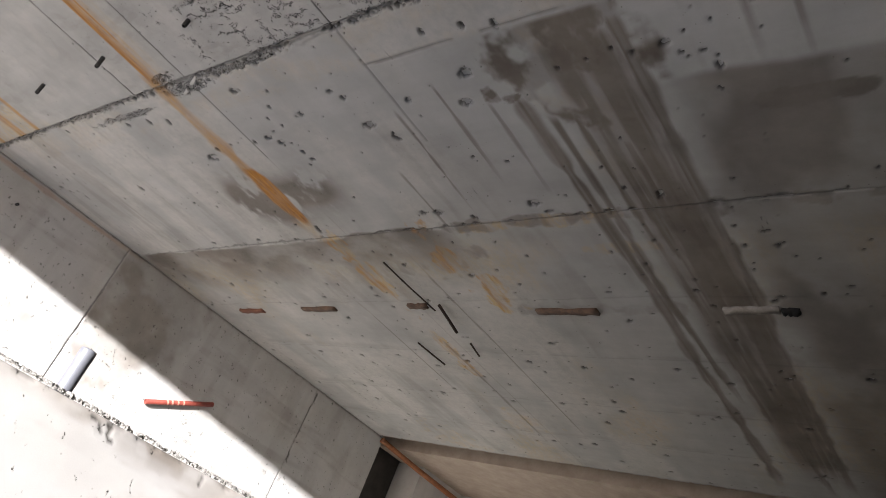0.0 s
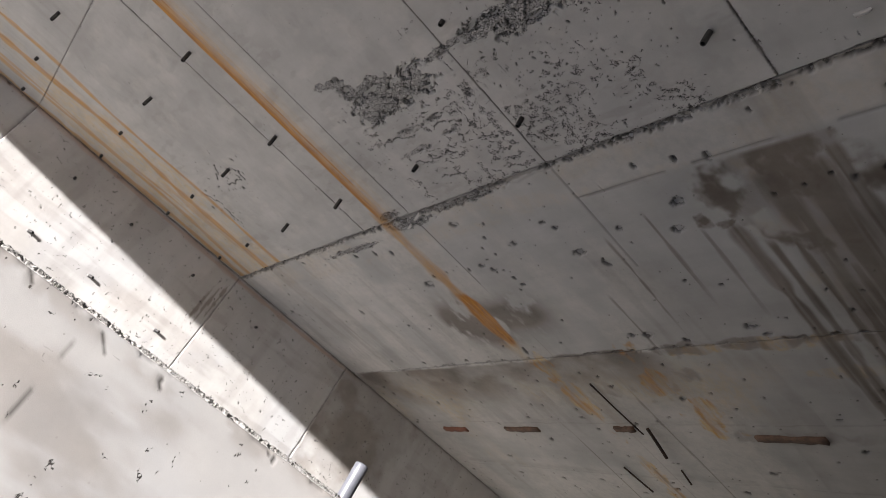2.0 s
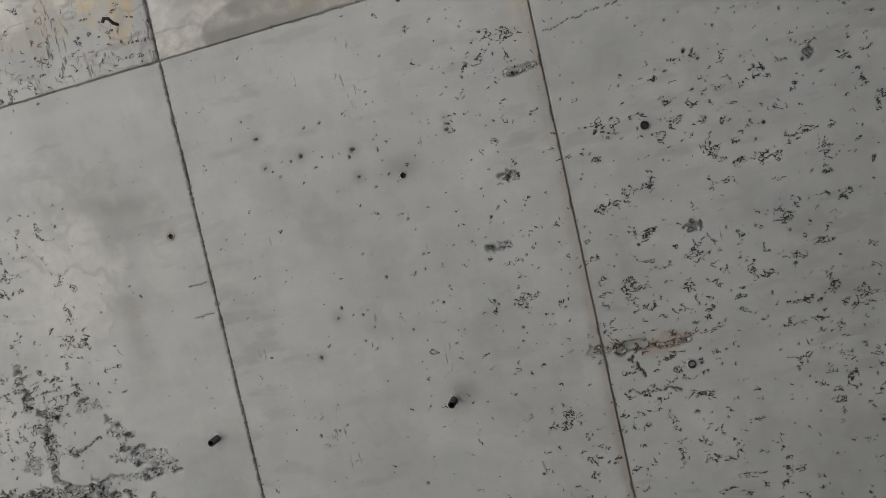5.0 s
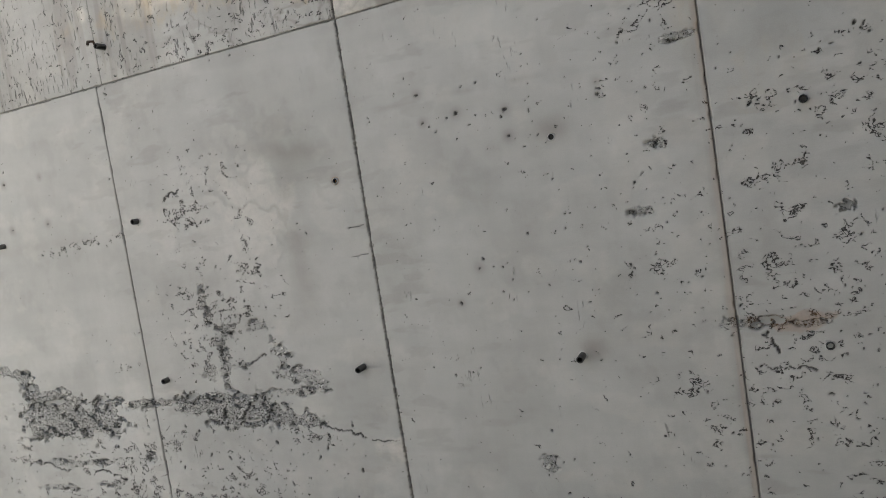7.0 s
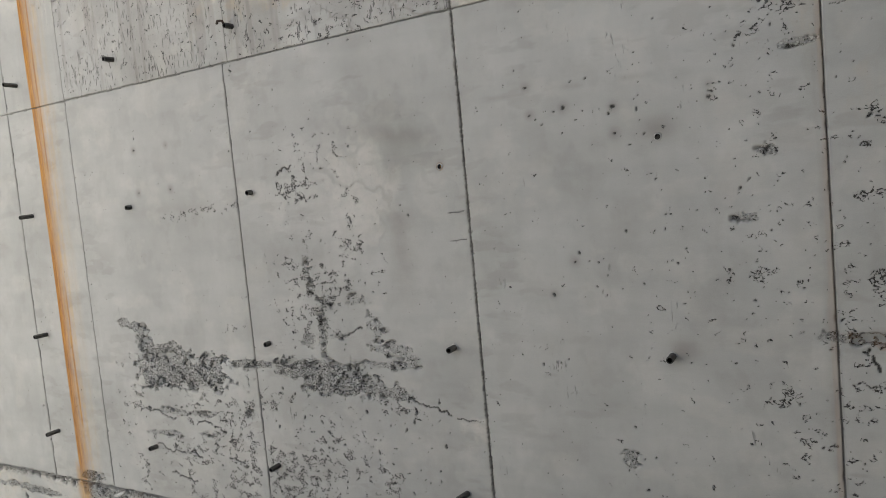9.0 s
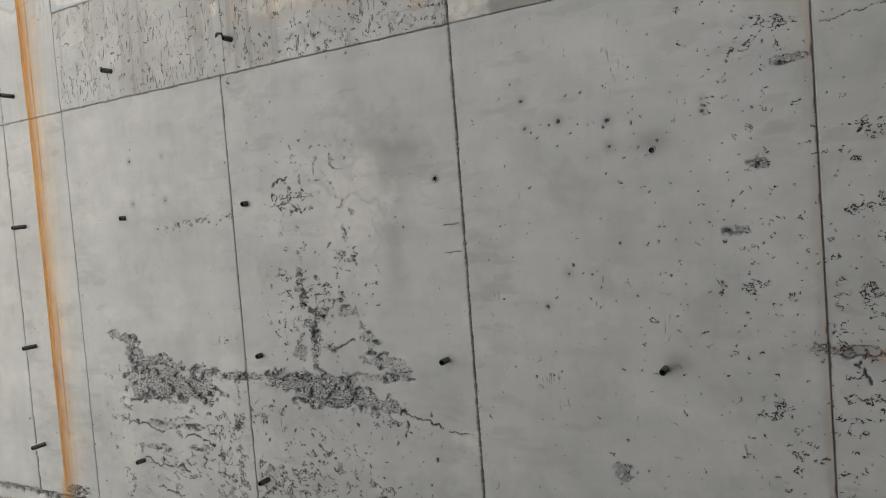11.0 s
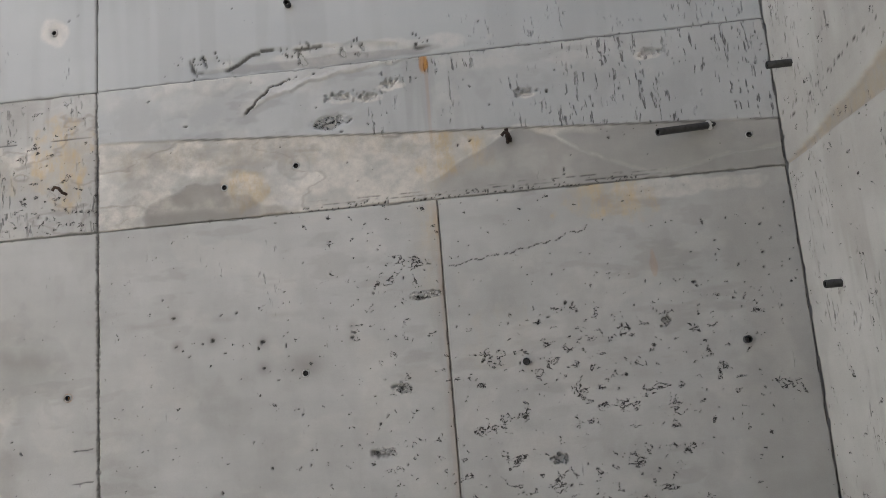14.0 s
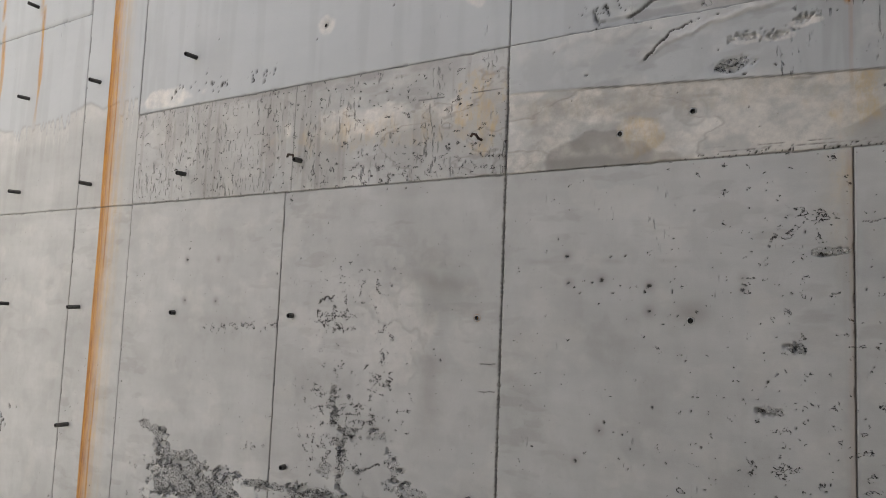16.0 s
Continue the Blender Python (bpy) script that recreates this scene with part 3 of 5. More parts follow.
def comb_mask(s, spots, bite=0.5):
    mask = np.zeros(s.u.shape)
    for n, (cx, cz, rx, rz) in enumerate(spots):
        r = np.hypot((s.u - cx) / rx, (s.z - cz) / (0.85 * rz)) + 1.5 * (fbm(s.u * 26, s.z * 30, 500 + n, 4) - bite)
        mask = np.maximum(mask, ramp(1.35, 0.65, r))
    return mask


def holes(s, spots, ring=0.02):
    """Bored tie holes with a grey halo: a ring of shade put into the colour."""
    for cx, cz in spots:
        s.damp_shade = np.maximum(s.damp_shade, 0.30 * np.exp(-((s.u - cx) ** 2 + (s.z - cz - 0.01) ** 2) / 0.0012))
        s.dent(cx, cz, 0.012, 0.012, 0.012, 0, 0.25)
        BORED.append((cx, cz))


BORED = []
# the poured-short band: its body, then the plumes above it and the tears below
BAND = ((-2.2, 6.255, 0.06, 0.035), (-2.1, 6.245, 0.05, 0.035), (-2.05, 6.16, 0.06, 0.10), (-1.9, 6.10, 0.20, 0.07), (-1.78, 6.00, 0.37, 0.105), (-1.27, 6.07, 0.20, 0.024), (-0.95, 6.06, 0.18, 0.055),
        (-0.73, 6.02, 0.22, 0.085), (-0.47, 5.975, 0.15, 0.035))
PLUMES = ((-0.42, 6.17, 0.12, 0.04), (-0.35, 6.13, 0.05, 0.05), (-0.43, 6.10, 0.12, 0.022), (-0.795, 6.22, 0.035, 0.17), (-0.79, 6.38, 0.055, 0.055), (-0.855, 6.48, 0.022, 0.10), (-0.58, 6.385, 0.05, 0.035), (-0.5, 6.27, 0.045, 0.065), (-0.87, 6.2, 0.05, 0.04), (-0.7, 6.22, 0.07, 0.016),
          (-1.8, 5.79, 0.30, 0.022), (-1.95, 5.665, 0.17, 0.022), (-1.62, 5.685, 0.09, 0.022), (-1.31, 5.82, 0.05, 0.03))


def main_panel(n, u0, u1, step):
    s = Sheet(u0, u1, 5.30, 7.5, step, 1000 + n)
    if u1 < -2.9:
        left_streaks(s)
        s.dents(60, small=0.003, large=0.007)
        s.squiggles(np.exp(-((s.u + 3.84) / 0.2) ** 2 - ((s.z - 6.13) / 0.12) ** 2) + 0.9 * np.exp(-((s.u + 4.4) / 0.14) ** 2 - ((s.z - 6.0) / 0.25) ** 2))
        for a, b, way, far in ((-4.05, 6.16, 0.3, 0.25), (-3.98, 6.08, -0.2, 0.3), (-3.8, 6.2, -0.8, 0.16), (-3.72, 6.05, 0.9, 0.14), (-4.42, 6.15, -1.2, 0.25), (-4.36, 5.95, -1.8, 0.2)):
            s.crack(a, b, way, far, 0.006, 0.008, 0.7)
    elif u1 < -2.4:
        iron_streak(s)
        s.comb(comb_mask(s, ((-2.66, 5.335, 0.1, 0.035),), 0.5), 0.008)
        s.dents(40, small=0.003, large=0.007)
    elif u1 < -1:
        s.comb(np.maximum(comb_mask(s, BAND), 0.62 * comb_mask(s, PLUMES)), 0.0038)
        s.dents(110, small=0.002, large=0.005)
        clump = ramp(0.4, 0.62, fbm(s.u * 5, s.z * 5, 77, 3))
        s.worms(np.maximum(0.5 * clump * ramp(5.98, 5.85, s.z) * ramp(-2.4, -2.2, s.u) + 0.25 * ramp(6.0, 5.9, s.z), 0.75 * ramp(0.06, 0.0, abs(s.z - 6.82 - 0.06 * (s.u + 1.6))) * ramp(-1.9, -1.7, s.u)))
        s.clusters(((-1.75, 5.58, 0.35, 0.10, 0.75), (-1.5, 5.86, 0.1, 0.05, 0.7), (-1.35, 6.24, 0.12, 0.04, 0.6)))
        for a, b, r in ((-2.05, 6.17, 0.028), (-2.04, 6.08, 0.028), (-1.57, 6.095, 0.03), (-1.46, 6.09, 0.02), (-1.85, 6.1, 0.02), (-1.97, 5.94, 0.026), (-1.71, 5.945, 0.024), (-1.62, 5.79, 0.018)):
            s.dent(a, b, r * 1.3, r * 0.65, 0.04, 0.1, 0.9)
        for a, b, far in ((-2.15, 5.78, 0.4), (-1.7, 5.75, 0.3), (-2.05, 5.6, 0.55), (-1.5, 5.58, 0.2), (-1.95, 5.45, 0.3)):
            s.crack(a, b, 0.02, far, 0.003, 0.007, 0.8)
        for k in range(4):
            s.damp_shade = np.maximum(s.damp_shade, 0.4 * np.exp(-((s.u + 1.95 - 0.25 * (k % 2)) ** 2 + (s.z - 7.17 + 0.22 * (k // 2)) ** 2) / 0.0005))
            s.dent(-1.95 + 0.25 * (k % 2), 7.17 - 0.22 * (k // 2), 0.006, 0.005, 0.005)
    elif u1 < 0.1:
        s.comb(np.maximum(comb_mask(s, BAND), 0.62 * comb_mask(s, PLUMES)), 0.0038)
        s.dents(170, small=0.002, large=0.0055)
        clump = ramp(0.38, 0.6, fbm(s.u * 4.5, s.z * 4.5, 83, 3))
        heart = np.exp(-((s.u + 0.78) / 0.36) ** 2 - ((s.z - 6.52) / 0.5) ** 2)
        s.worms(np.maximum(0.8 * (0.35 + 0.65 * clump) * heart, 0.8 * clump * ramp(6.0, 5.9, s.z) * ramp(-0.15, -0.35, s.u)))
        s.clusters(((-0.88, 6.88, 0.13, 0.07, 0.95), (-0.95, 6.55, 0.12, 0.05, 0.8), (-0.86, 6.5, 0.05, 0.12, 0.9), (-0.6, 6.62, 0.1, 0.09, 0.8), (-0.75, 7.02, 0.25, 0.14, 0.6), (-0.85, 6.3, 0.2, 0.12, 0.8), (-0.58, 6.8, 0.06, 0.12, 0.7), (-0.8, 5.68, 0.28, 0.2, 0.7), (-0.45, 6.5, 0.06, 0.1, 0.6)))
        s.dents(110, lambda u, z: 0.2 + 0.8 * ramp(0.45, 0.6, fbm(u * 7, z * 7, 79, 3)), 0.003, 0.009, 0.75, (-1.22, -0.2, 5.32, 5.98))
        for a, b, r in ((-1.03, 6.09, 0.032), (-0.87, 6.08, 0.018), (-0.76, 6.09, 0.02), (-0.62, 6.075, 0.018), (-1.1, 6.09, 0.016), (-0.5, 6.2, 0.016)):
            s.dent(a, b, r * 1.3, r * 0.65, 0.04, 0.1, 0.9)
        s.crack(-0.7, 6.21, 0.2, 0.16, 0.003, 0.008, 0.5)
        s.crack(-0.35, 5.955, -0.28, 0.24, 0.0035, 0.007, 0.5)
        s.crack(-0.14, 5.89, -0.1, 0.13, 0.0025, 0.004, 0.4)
        s.pale = np.maximum(s.pale, 0.5 * blot(s.u, s.z, -0.02, 5.86, 0.08, 0.05, 617, 0.8, 14))
        s.crack(-0.98, 6.95, 0.5, 0.2, 0.0035, 0.006, 0.9)
        s.pale = np.maximum(s.pale, 0.35 * blot(s.u, s.z, -0.5, 6.9, 0.16, 0.18, 611, 0.8, 9))
        cloud = ramp(0.3, 0.65, fbm(s.u * 6, s.z * 6, 613, 5))
        s.damp_shade = np.maximum(s.damp_shade, cloud * (0.3 * np.exp(-((s.u + 0.3) / 0.3) ** 2 - ((s.z - 7.06 + 0.15 * (s.u + 0.3)) / 0.05) ** 2) + 0.35 * np.exp(-((s.u + 0.32) / 0.09) ** 2 - ((s.z - 6.72) / 0.3) ** 2)))
        scar = fbm(s.u * 4 + 2, s.z * 4, 619, 5)
        near = np.exp(-((s.u + 0.45) / 0.3) ** 2 - ((s.z - 6.88) / 0.3) ** 2)
        s.damp_shade = np.maximum(s.damp_shade, 0.24 * near * ramp(0.05, 0.0, np.abs(scar - 0.5)))
        s.pale = np.maximum(s.pale, 0.4 * near * ramp(0.5, 0.54, scar))
        holes(s, ((-0.112, 6.912),))
        s.rust = np.maximum(s.rust, 0.6 * blot(s.u, s.z, -0.112, 6.912, 0.017, 0.017, 615, 0.3, 40))
        for z in (6.73, 6.62):
            s.groove(z, 0.003, 0.0025, -0.11, -0.02, 0.05)
    elif u1 < 1.3:
        s.dents(230, small=0.002, large=0.006)
        s.comb(0.72 * comb_mask(s, ((1.175, 7.165, 0.07, 0.018), (1.09, 6.855, 0.035, 0.02), (1.0, 6.645, 0.032, 0.028), (0.575, 5.80, 0.036, 0.036), (1.235, 6.26, 0.05, 0.022)), 0.5), 0.006)
        s.clusters(((1.13, 7.28, 0.1, 0.04, 0.95), (1.05, 7.22, 0.06, 0.05, 0.7), (1.035, 6.58, 0.03, 0.03, 1.0), (0.945, 6.46, 0.02, 0.04, 1.0), (1.045, 6.46, 0.05, 0.04, 0.9), (1.09, 6.06, 0.06, 0.05, 1.0),
                    (1.15, 5.93, 0.1, 0.03, 0.9), (0.775, 6.11, 0.05, 0.008, 1.0), (0.72, 6.37, 0.03, 0.04, 0.8), (1.2, 7.02, 0.06, 0.02, 0.6)))
        s.worms(0.25 + 0.13 * ramp(0.5, 1.2, s.u))
        s.nick = np.full(s.u.shape, 0.12)
        holes(s, ((0.746, 6.93),))
        # soft shadow halos at the tie hole and beside the sleeve, painted in
        s.damp_shade = np.maximum(s.damp_shade, 0.42 * np.exp(-((s.u - 0.75) / 0.06) ** 2 - ((s.z - 6.955) / 0.045) ** 2) + 0.5 * np.exp(-((s.u - 0.785) / 0.055) ** 2 - ((s.z - 6.205) / 0.045) ** 2))
        for k, (a, b) in enumerate(((0.28, 7.16), (0.29, 7.06), (0.42, 7.07), (0.60, 7.05), (0.60, 6.96), (0.92, 7.08), (0.92, 7.04), (0.42, 6.52), (0.33, 6.4))):
            s.dent(a, b, 0.006, 0.005, 0.005)
            s.damp_shade = np.maximum(s.damp_shade, 0.36 * np.exp(-((s.u - a) ** 2 + (s.z - b) ** 2) / 0.0005))
        s.damp_shade = np.maximum(s.damp_shade, 0.22 * np.exp(-((s.z - 7.14) / 0.012) ** 2) * ramp(0.08, 0.15, s.u) * ramp(0.9, 0.6, s.u) * ramp(0.35, 0.6, fbm(s.u * 9, s.z * 9, 645, 3)))
        s.ochre = np.maximum(s.ochre, 0.32 * np.exp(-((s.u - 1.23) / 0.06) ** 2) * ramp(7.0, 7.45, s.z) * ramp(0.3, 0.6, fbm(s.u * 24, s.z * 5, 641, 4)))
        s.rust = np.maximum(s.rust, 0.14 * run(s.u, s.z, 1.243, 0.016, 7.5, 5.3, 643, 0.004))
        s.damp_shade = np.maximum(s.damp_shade, 0.2 * run(s.u, s.z, 1.24, 0.03, 7.5, 5.2, 644, 0.006))
    else:
        s.dents(240, lambda u, z: 0.1 + 0.9 * ramp(0.48, 0.62, fbm(u * 4.2, z * 4.2, 91, 3)) * ramp(2.4, 2.1, u), 0.002, 0.006, 0.1, (1.26, 2.44, 5.32, 7.2))
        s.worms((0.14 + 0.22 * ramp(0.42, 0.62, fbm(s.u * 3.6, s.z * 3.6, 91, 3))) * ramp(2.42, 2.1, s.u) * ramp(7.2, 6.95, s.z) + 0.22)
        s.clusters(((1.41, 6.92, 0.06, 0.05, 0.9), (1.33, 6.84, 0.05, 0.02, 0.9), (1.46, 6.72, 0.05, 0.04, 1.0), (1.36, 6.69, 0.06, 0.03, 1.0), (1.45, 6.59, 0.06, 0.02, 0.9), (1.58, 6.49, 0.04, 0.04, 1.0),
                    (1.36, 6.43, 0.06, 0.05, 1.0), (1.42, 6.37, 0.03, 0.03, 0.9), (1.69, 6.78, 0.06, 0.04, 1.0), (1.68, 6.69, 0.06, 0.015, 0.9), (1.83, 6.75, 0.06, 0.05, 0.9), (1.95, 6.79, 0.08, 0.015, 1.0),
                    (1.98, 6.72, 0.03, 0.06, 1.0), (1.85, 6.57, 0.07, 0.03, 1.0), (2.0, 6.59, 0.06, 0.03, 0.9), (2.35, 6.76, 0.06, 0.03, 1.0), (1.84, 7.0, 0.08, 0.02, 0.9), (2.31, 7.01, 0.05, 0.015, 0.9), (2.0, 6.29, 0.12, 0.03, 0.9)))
        s.dent(1.587, 6.583, 0.022, 0.013, 0.03, 0.2, 0.9)
        s.dent(1.99, 7.007, 0.016, 0.012, 0.02, 0.9, 0.9)
        s.dents(120, small=0.002, large=0.006, box=(1.26, 2.44, 7.0, 7.48))
        s.comb(comb_mask(s, ((1.31, 6.258, 0.10, 0.024), (1.47, 6.245, 0.07, 0.014)), 0.5), 0.007)
        s.crack(1.27, 7.26, 0.22, 0.55, 0.0019, 0.0035, 0.4)
        s.crack(1.33, 6.225, -1.1, 0.09, 0.0035, 0.007, 0.6)
        s.crack(1.30, 6.12, 0.1, 0.2, 0.0028, 0.005, 0.6)
        s.ochre *= 0.35 + 0.65 * ramp(0.35, 0.62, fbm(s.u * 20, s.z * 7, 652, 4))
        s.rust = np.maximum(s.rust, 0.22 * blot(s.u, s.z, 1.4, 6.25, 0.1, 0.025, 651, 0.9, 18) + 0.22 * blot(s.u, s.z, 1.97, 7.2, 0.012, 0.05, 653, 0.5, 20))
        s.ochre = np.maximum(s.ochre, (0.6 * blot(s.u, s.z, 1.84, 7.44, 0.15, 0.08, 655, 1.1, 14) + 0.08 * blot(s.u, s.z, 1.42, 6.98, 0.12, 0.1, 657, 1.1, 14)) * (0.35 + 0.65 * ramp(0.35, 0.6, fbm(s.u * 26, s.z * 12, 656, 4))))
        s.pale = np.maximum(s.pale, 0.5 * blot(s.u, s.z, 2.1, 7.46, 0.25, 0.035, 659, 0.8, 11))
        # shade towards the east corner, put into the colour as a soft dark patch
        s.damp_shade = np.maximum(s.damp_shade, 0.16 * blot(s.u, s.z, 2.36, 6.7, 0.16, 1.2, 661, 0.7, 3))
    s.marks()
    s.edges(0.0025)
    s.seam()
    s.build("panel", wall_north, CONCRETE, on_north)


def band_panel(n, u0, u1, step):
    """The weathered strip between the two pours."""
    s = Sheet(u0, u1, 7.5, 8.04, step, 1100 + n)
    u, z = s.u, s.z
    if u1 < -2.9:
        left_streaks(s)
        s.dust = 0.7 * ramp(7.98, 8.08, z + 0.12 * (fbm(u * 5, z * 2, 7, 4) - 0.5))
        s.dents(40)
    elif u1 < -2.4:
        iron_streak(s)
        s.dents(20)
    elif u1 < 0.1:
        s.dents(120, lambda a, b: 0.25 + 0.75 * ramp(0.42, 0.6, fbm(a * 5, b * 3, 95, 3)), 0.002, 0.006, 0.8)
        s.nick = 0.42 + 0.22 * ramp(-1.0, -1.5, u)
        s.damp_shade = np.maximum(s.damp_shade, 0.3 * ramp(0.5, 0.68, fbm(u * 24, z * 2.6, 96, 4)) * ramp(0.35, 0.6, fbm(u * 4, z * 5, 94, 3)))
        s.worms(0.4 + 0.15 * ramp(-1.2, -0.9, u) * ramp(7.72, 7.6, z))
        s.damp_shade = 0.26 * ramp(0.4, 0.62, fbm(u * 3, z * 1.6, 97, 4)) + 0.2 * ramp(0.55, 0.7, fbm(u * 26, z * 2.2, 98, 3))
        s.pale = 0.85 * blot(u, z, -0.62, 7.80, 0.48, 0.09, 701, 0.8, 8)
        s.ochre = np.maximum(0.75 * blot(u, z, -0.13, 7.8, 0.10, 0.16, 703, 0.9, 12), 0.45 * blot(u, z, -0.7, 7.74, 0.5, 0.09, 705, 0.9, 9))
        s.ochre *= 0.25 + 0.75 * ramp(0.38, 0.62, fbm(u * 22, z * 5, 706, 4))
        s.pale *= 0.4 + 0.6 * ramp(0.35, 0.6, fbm(u * 10, z * 12, 707, 4))
        tide = fbm(u * 2.4, z * 5.5, 751, 5)
        s.damp_shade = np.maximum(s.damp_shade, 0.42 * ramp(0.02, 0.0, np.abs(tide - 0.5)) * ramp(-1.3, -0.9, u) + 0.14 * ramp(0.5, 0.49, tide))
        s.damp_shade = np.maximum(s.damp_shade, 0.4 * ramp(0.055, 0.02, 8.04 - z + 0.04 * (fbm(u * 7, z, 753, 4) - 0.5)) * ramp(0.35, 0.6, fbm(u * 4, z * 0, 754, 3)))
        s.groove(7.865, 0.003, 0.003, -0.45, -0.02, 0.0, 0.003)
        s.upright_groove(-1.2, 0.002, 0.0025)
        s.h += 0.004 * ramp(8.02, 7.99, z + 0.05 * (fbm(u * 9, z, 99, 4) - 0.5))
    else:
        line = 7.835 - 0.068 * u + 0.006 * (fbm(u * 4, u * 0, 107, 3) - 0.5)
        upper = ramp(-0.003, 0.003, z - line)
        s.h += 0.006 * upper
        s.dust = 0.6 * upper
        s.rough = np.maximum(s.rough, 0.6 * ramp(0.004, 0.0015, np.abs(z - line)) * ramp(0.35, 0.5, vnoise(u * 7, u * 0, 783)))
        s.pale = np.maximum(1.0 * (1 - upper) * ramp(0.33, 0.5, fbm(u * 2.6, z * 8, 109, 4)), 0)
        s.pale *= (1 - 0.8 * ramp(1.75, 2.0, u)) * (0.35 + 0.65 * ramp(0.36, 0.6, fbm(u * 9, z * 13, 708, 5)))
        s.ochre = (1 - upper) * np.maximum(np.maximum(0.9 * blot(u, z, 1.29, 7.65, 0.14, 0.12, 711, 0.9, 9), 0.8 * blot(u, z, 0.56, 7.63, 0.10, 0.10, 713, 0.9, 10)), 0.22 * blot(u, z, 0.9, 7.75, 0.9, 0.06, 715, 0.8, 8))
        s.damp_shade = (1 - upper) * np.maximum(0.55 * blot(u, z, 0.33, 7.55, 0.30, 0.075, 717, 0.9, 8), 0.36 * blot(u, z, 1.62, 7.61, 0.16, 0.09, 719, 0.6, 9)) + 0.16 * upper * ramp(0.5, 0.7, fbm(u * 30, z * 2.5, 121, 3)) * ramp(0.7, 1.2, u)
        s.damp_shade = np.maximum(s.damp_shade, 0.3 * blot(u, z, 0.72, 7.68, 0.045, 0.05, 721, 0.3, 12))
        s.ochre *= 0.25 + 0.75 * ramp(0.36, 0.6, fbm(u * 20, z * 6, 709, 4))
        tide = fbm(u * 1.9 + 4, z * 5.0, 755, 5)
        s.damp_shade = np.maximum(s.damp_shade, (1 - upper) * (0.45 * ramp(0.018, 0.0, np.abs(tide - 0.5)) + 0.2 * ramp(0.5, 0.485, tide)))
        crest = 7.52 + 0.20 * np.exp(-((u - 1.56) / 0.26) ** 2) + 0.05 * ramp(2.0, 2.4, u) + 0.05 * (fbm(u * 9, u * 0, 773, 5) - 0.5)
        mound = ramp(-0.006, 0.006, crest - z) * ramp(1.12, 1.3, u)
        s.damp_shade = np.maximum(s.damp_shade * (1 - 0.8 * ramp(1.25, 1.5, u)), 0.34 * mound * (0.7 + 0.3 * ramp(0.35, 0.6, fbm(u * 12, z * 12, 774, 4))))
        s.pale = np.maximum(s.pale * (1 - 0.9 * mound), 0.8 * ramp(0.015, 0.003, np.abs(z - crest - 0.008) + 0.008 * fbm(u * 40, z * 40, 785, 3)) * ramp(1.2, 1.35, u) * (1 - 0.65 * ramp(1.8, 1.95, u)) * ramp(0.25, 0.5, fbm(u * 14, z * 6, 775, 3)))
        s.damp_shade = np.maximum(s.damp_shade, 0.3 * (1 - upper) * (1 - mound) * ramp(1.62, 1.8, u))
        for k, drop in enumerate((0.02, 0.034)):
            split = np.abs(z - 7.5 - drop - 0.012 * (fbm(u * 5, u * 0, 776 + k, 3) - 0.5) + 0.008 * ramp(1.7, 2.2, u))
            torn = ramp(0.004, 0.0015, split + 0.004 * fbm(u * 60, z * 60, 778 + k, 2)) * ramp(0.75, 0.95, u) * ramp(2.1, 1.9, u) * ramp(0.3, 0.42, vnoise(u * 12, u * 0, 780 + k))
            s.h -= 0.004 * torn
            s.rough = np.maximum(s.rough, 0.75 * torn)
        ring = np.hypot(u - 0.748, z - 7.675)
        s.damp_shade = np.maximum(s.damp_shade, 0.3 * ramp(0.012, 0.0, np.abs(ring - 0.05)))
        s.pale = np.maximum(s.pale, 0.6 * ramp(0.045, 0.035, ring))
        s.damp_shade = np.maximum(s.damp_shade, (1 - upper) * 0.3 * ramp(0.5, 0.68, fbm(u * 5, z * 9, 710, 5)))
        gate = upper * ramp(0.85, 1.25, u) * (0.25 + 0.75 * ramp(0.4, 0.6, fbm(u * 5, z * 4, 771, 3)))
        s.nick = 0.85 * np.clip(gate, 0, 1)
        s.dents(60, small=0.003, large=0.007)
        # torn skin of grout under the upper pour
        reach = np.clip((1.25 - u) / 0.7, 0, 1.05)
        curve = 8.035 - 0.15 * reach ** 2.2 + 0.012 * (fbm(u * 16, u * 0, 123, 4) - 0.5) * 3
        inside = ramp(0.53, 0.57, u) * ramp(1.3, 1.2, u)
        ridge = ramp(0.022, 0.006, np.abs(z - curve - 0.006) + 0.012 * fbm(u * 30, z * 30, 126, 3)) * inside
        above = ramp(-0.004, 0.004, z - curve) * inside * ramp(0.09, 0.02, z - curve)
        flow = ramp(-0.01, 0.03, z - 7.985 + 0.08 * (fbm(u * 9, z * 5, 127, 4) - 0.5)) * ramp(0.1, 0.3, u) * ramp(0.75, 0.6, u)
        s.h += 0.004 * ridge * (0.4 + fbm(u * 40, z * 40, 128, 3)) + 0.002 * above
        s.pale = np.maximum(s.pale, np.maximum(np.maximum(ridge * 0.4, above * 0.3), flow * 0.45))
        s.h += 0.004 * flow
        s.crack(0.57, 7.89, 0.85, 0.13, 0.0035, 0.006, 0.3)
        s.crack(0.66, 7.98, 0.25, 0.12, 0.0025, 0.004, 0.3)
        s.comb(comb_mask(s, ((0.88, 7.825, 0.055, 0.028),), 0.5), 0.009)
        for k, (a, b) in enumerate(((0.92, 7.92), (1.03, 7.91), (2.05, 7.96), (1.6, 7.86), (1.12, 7.95))):
            s.dent(a, b, 0.045 - 0.005 * k, 0.014, 0.006, 0.1, 0.9, 0.2)
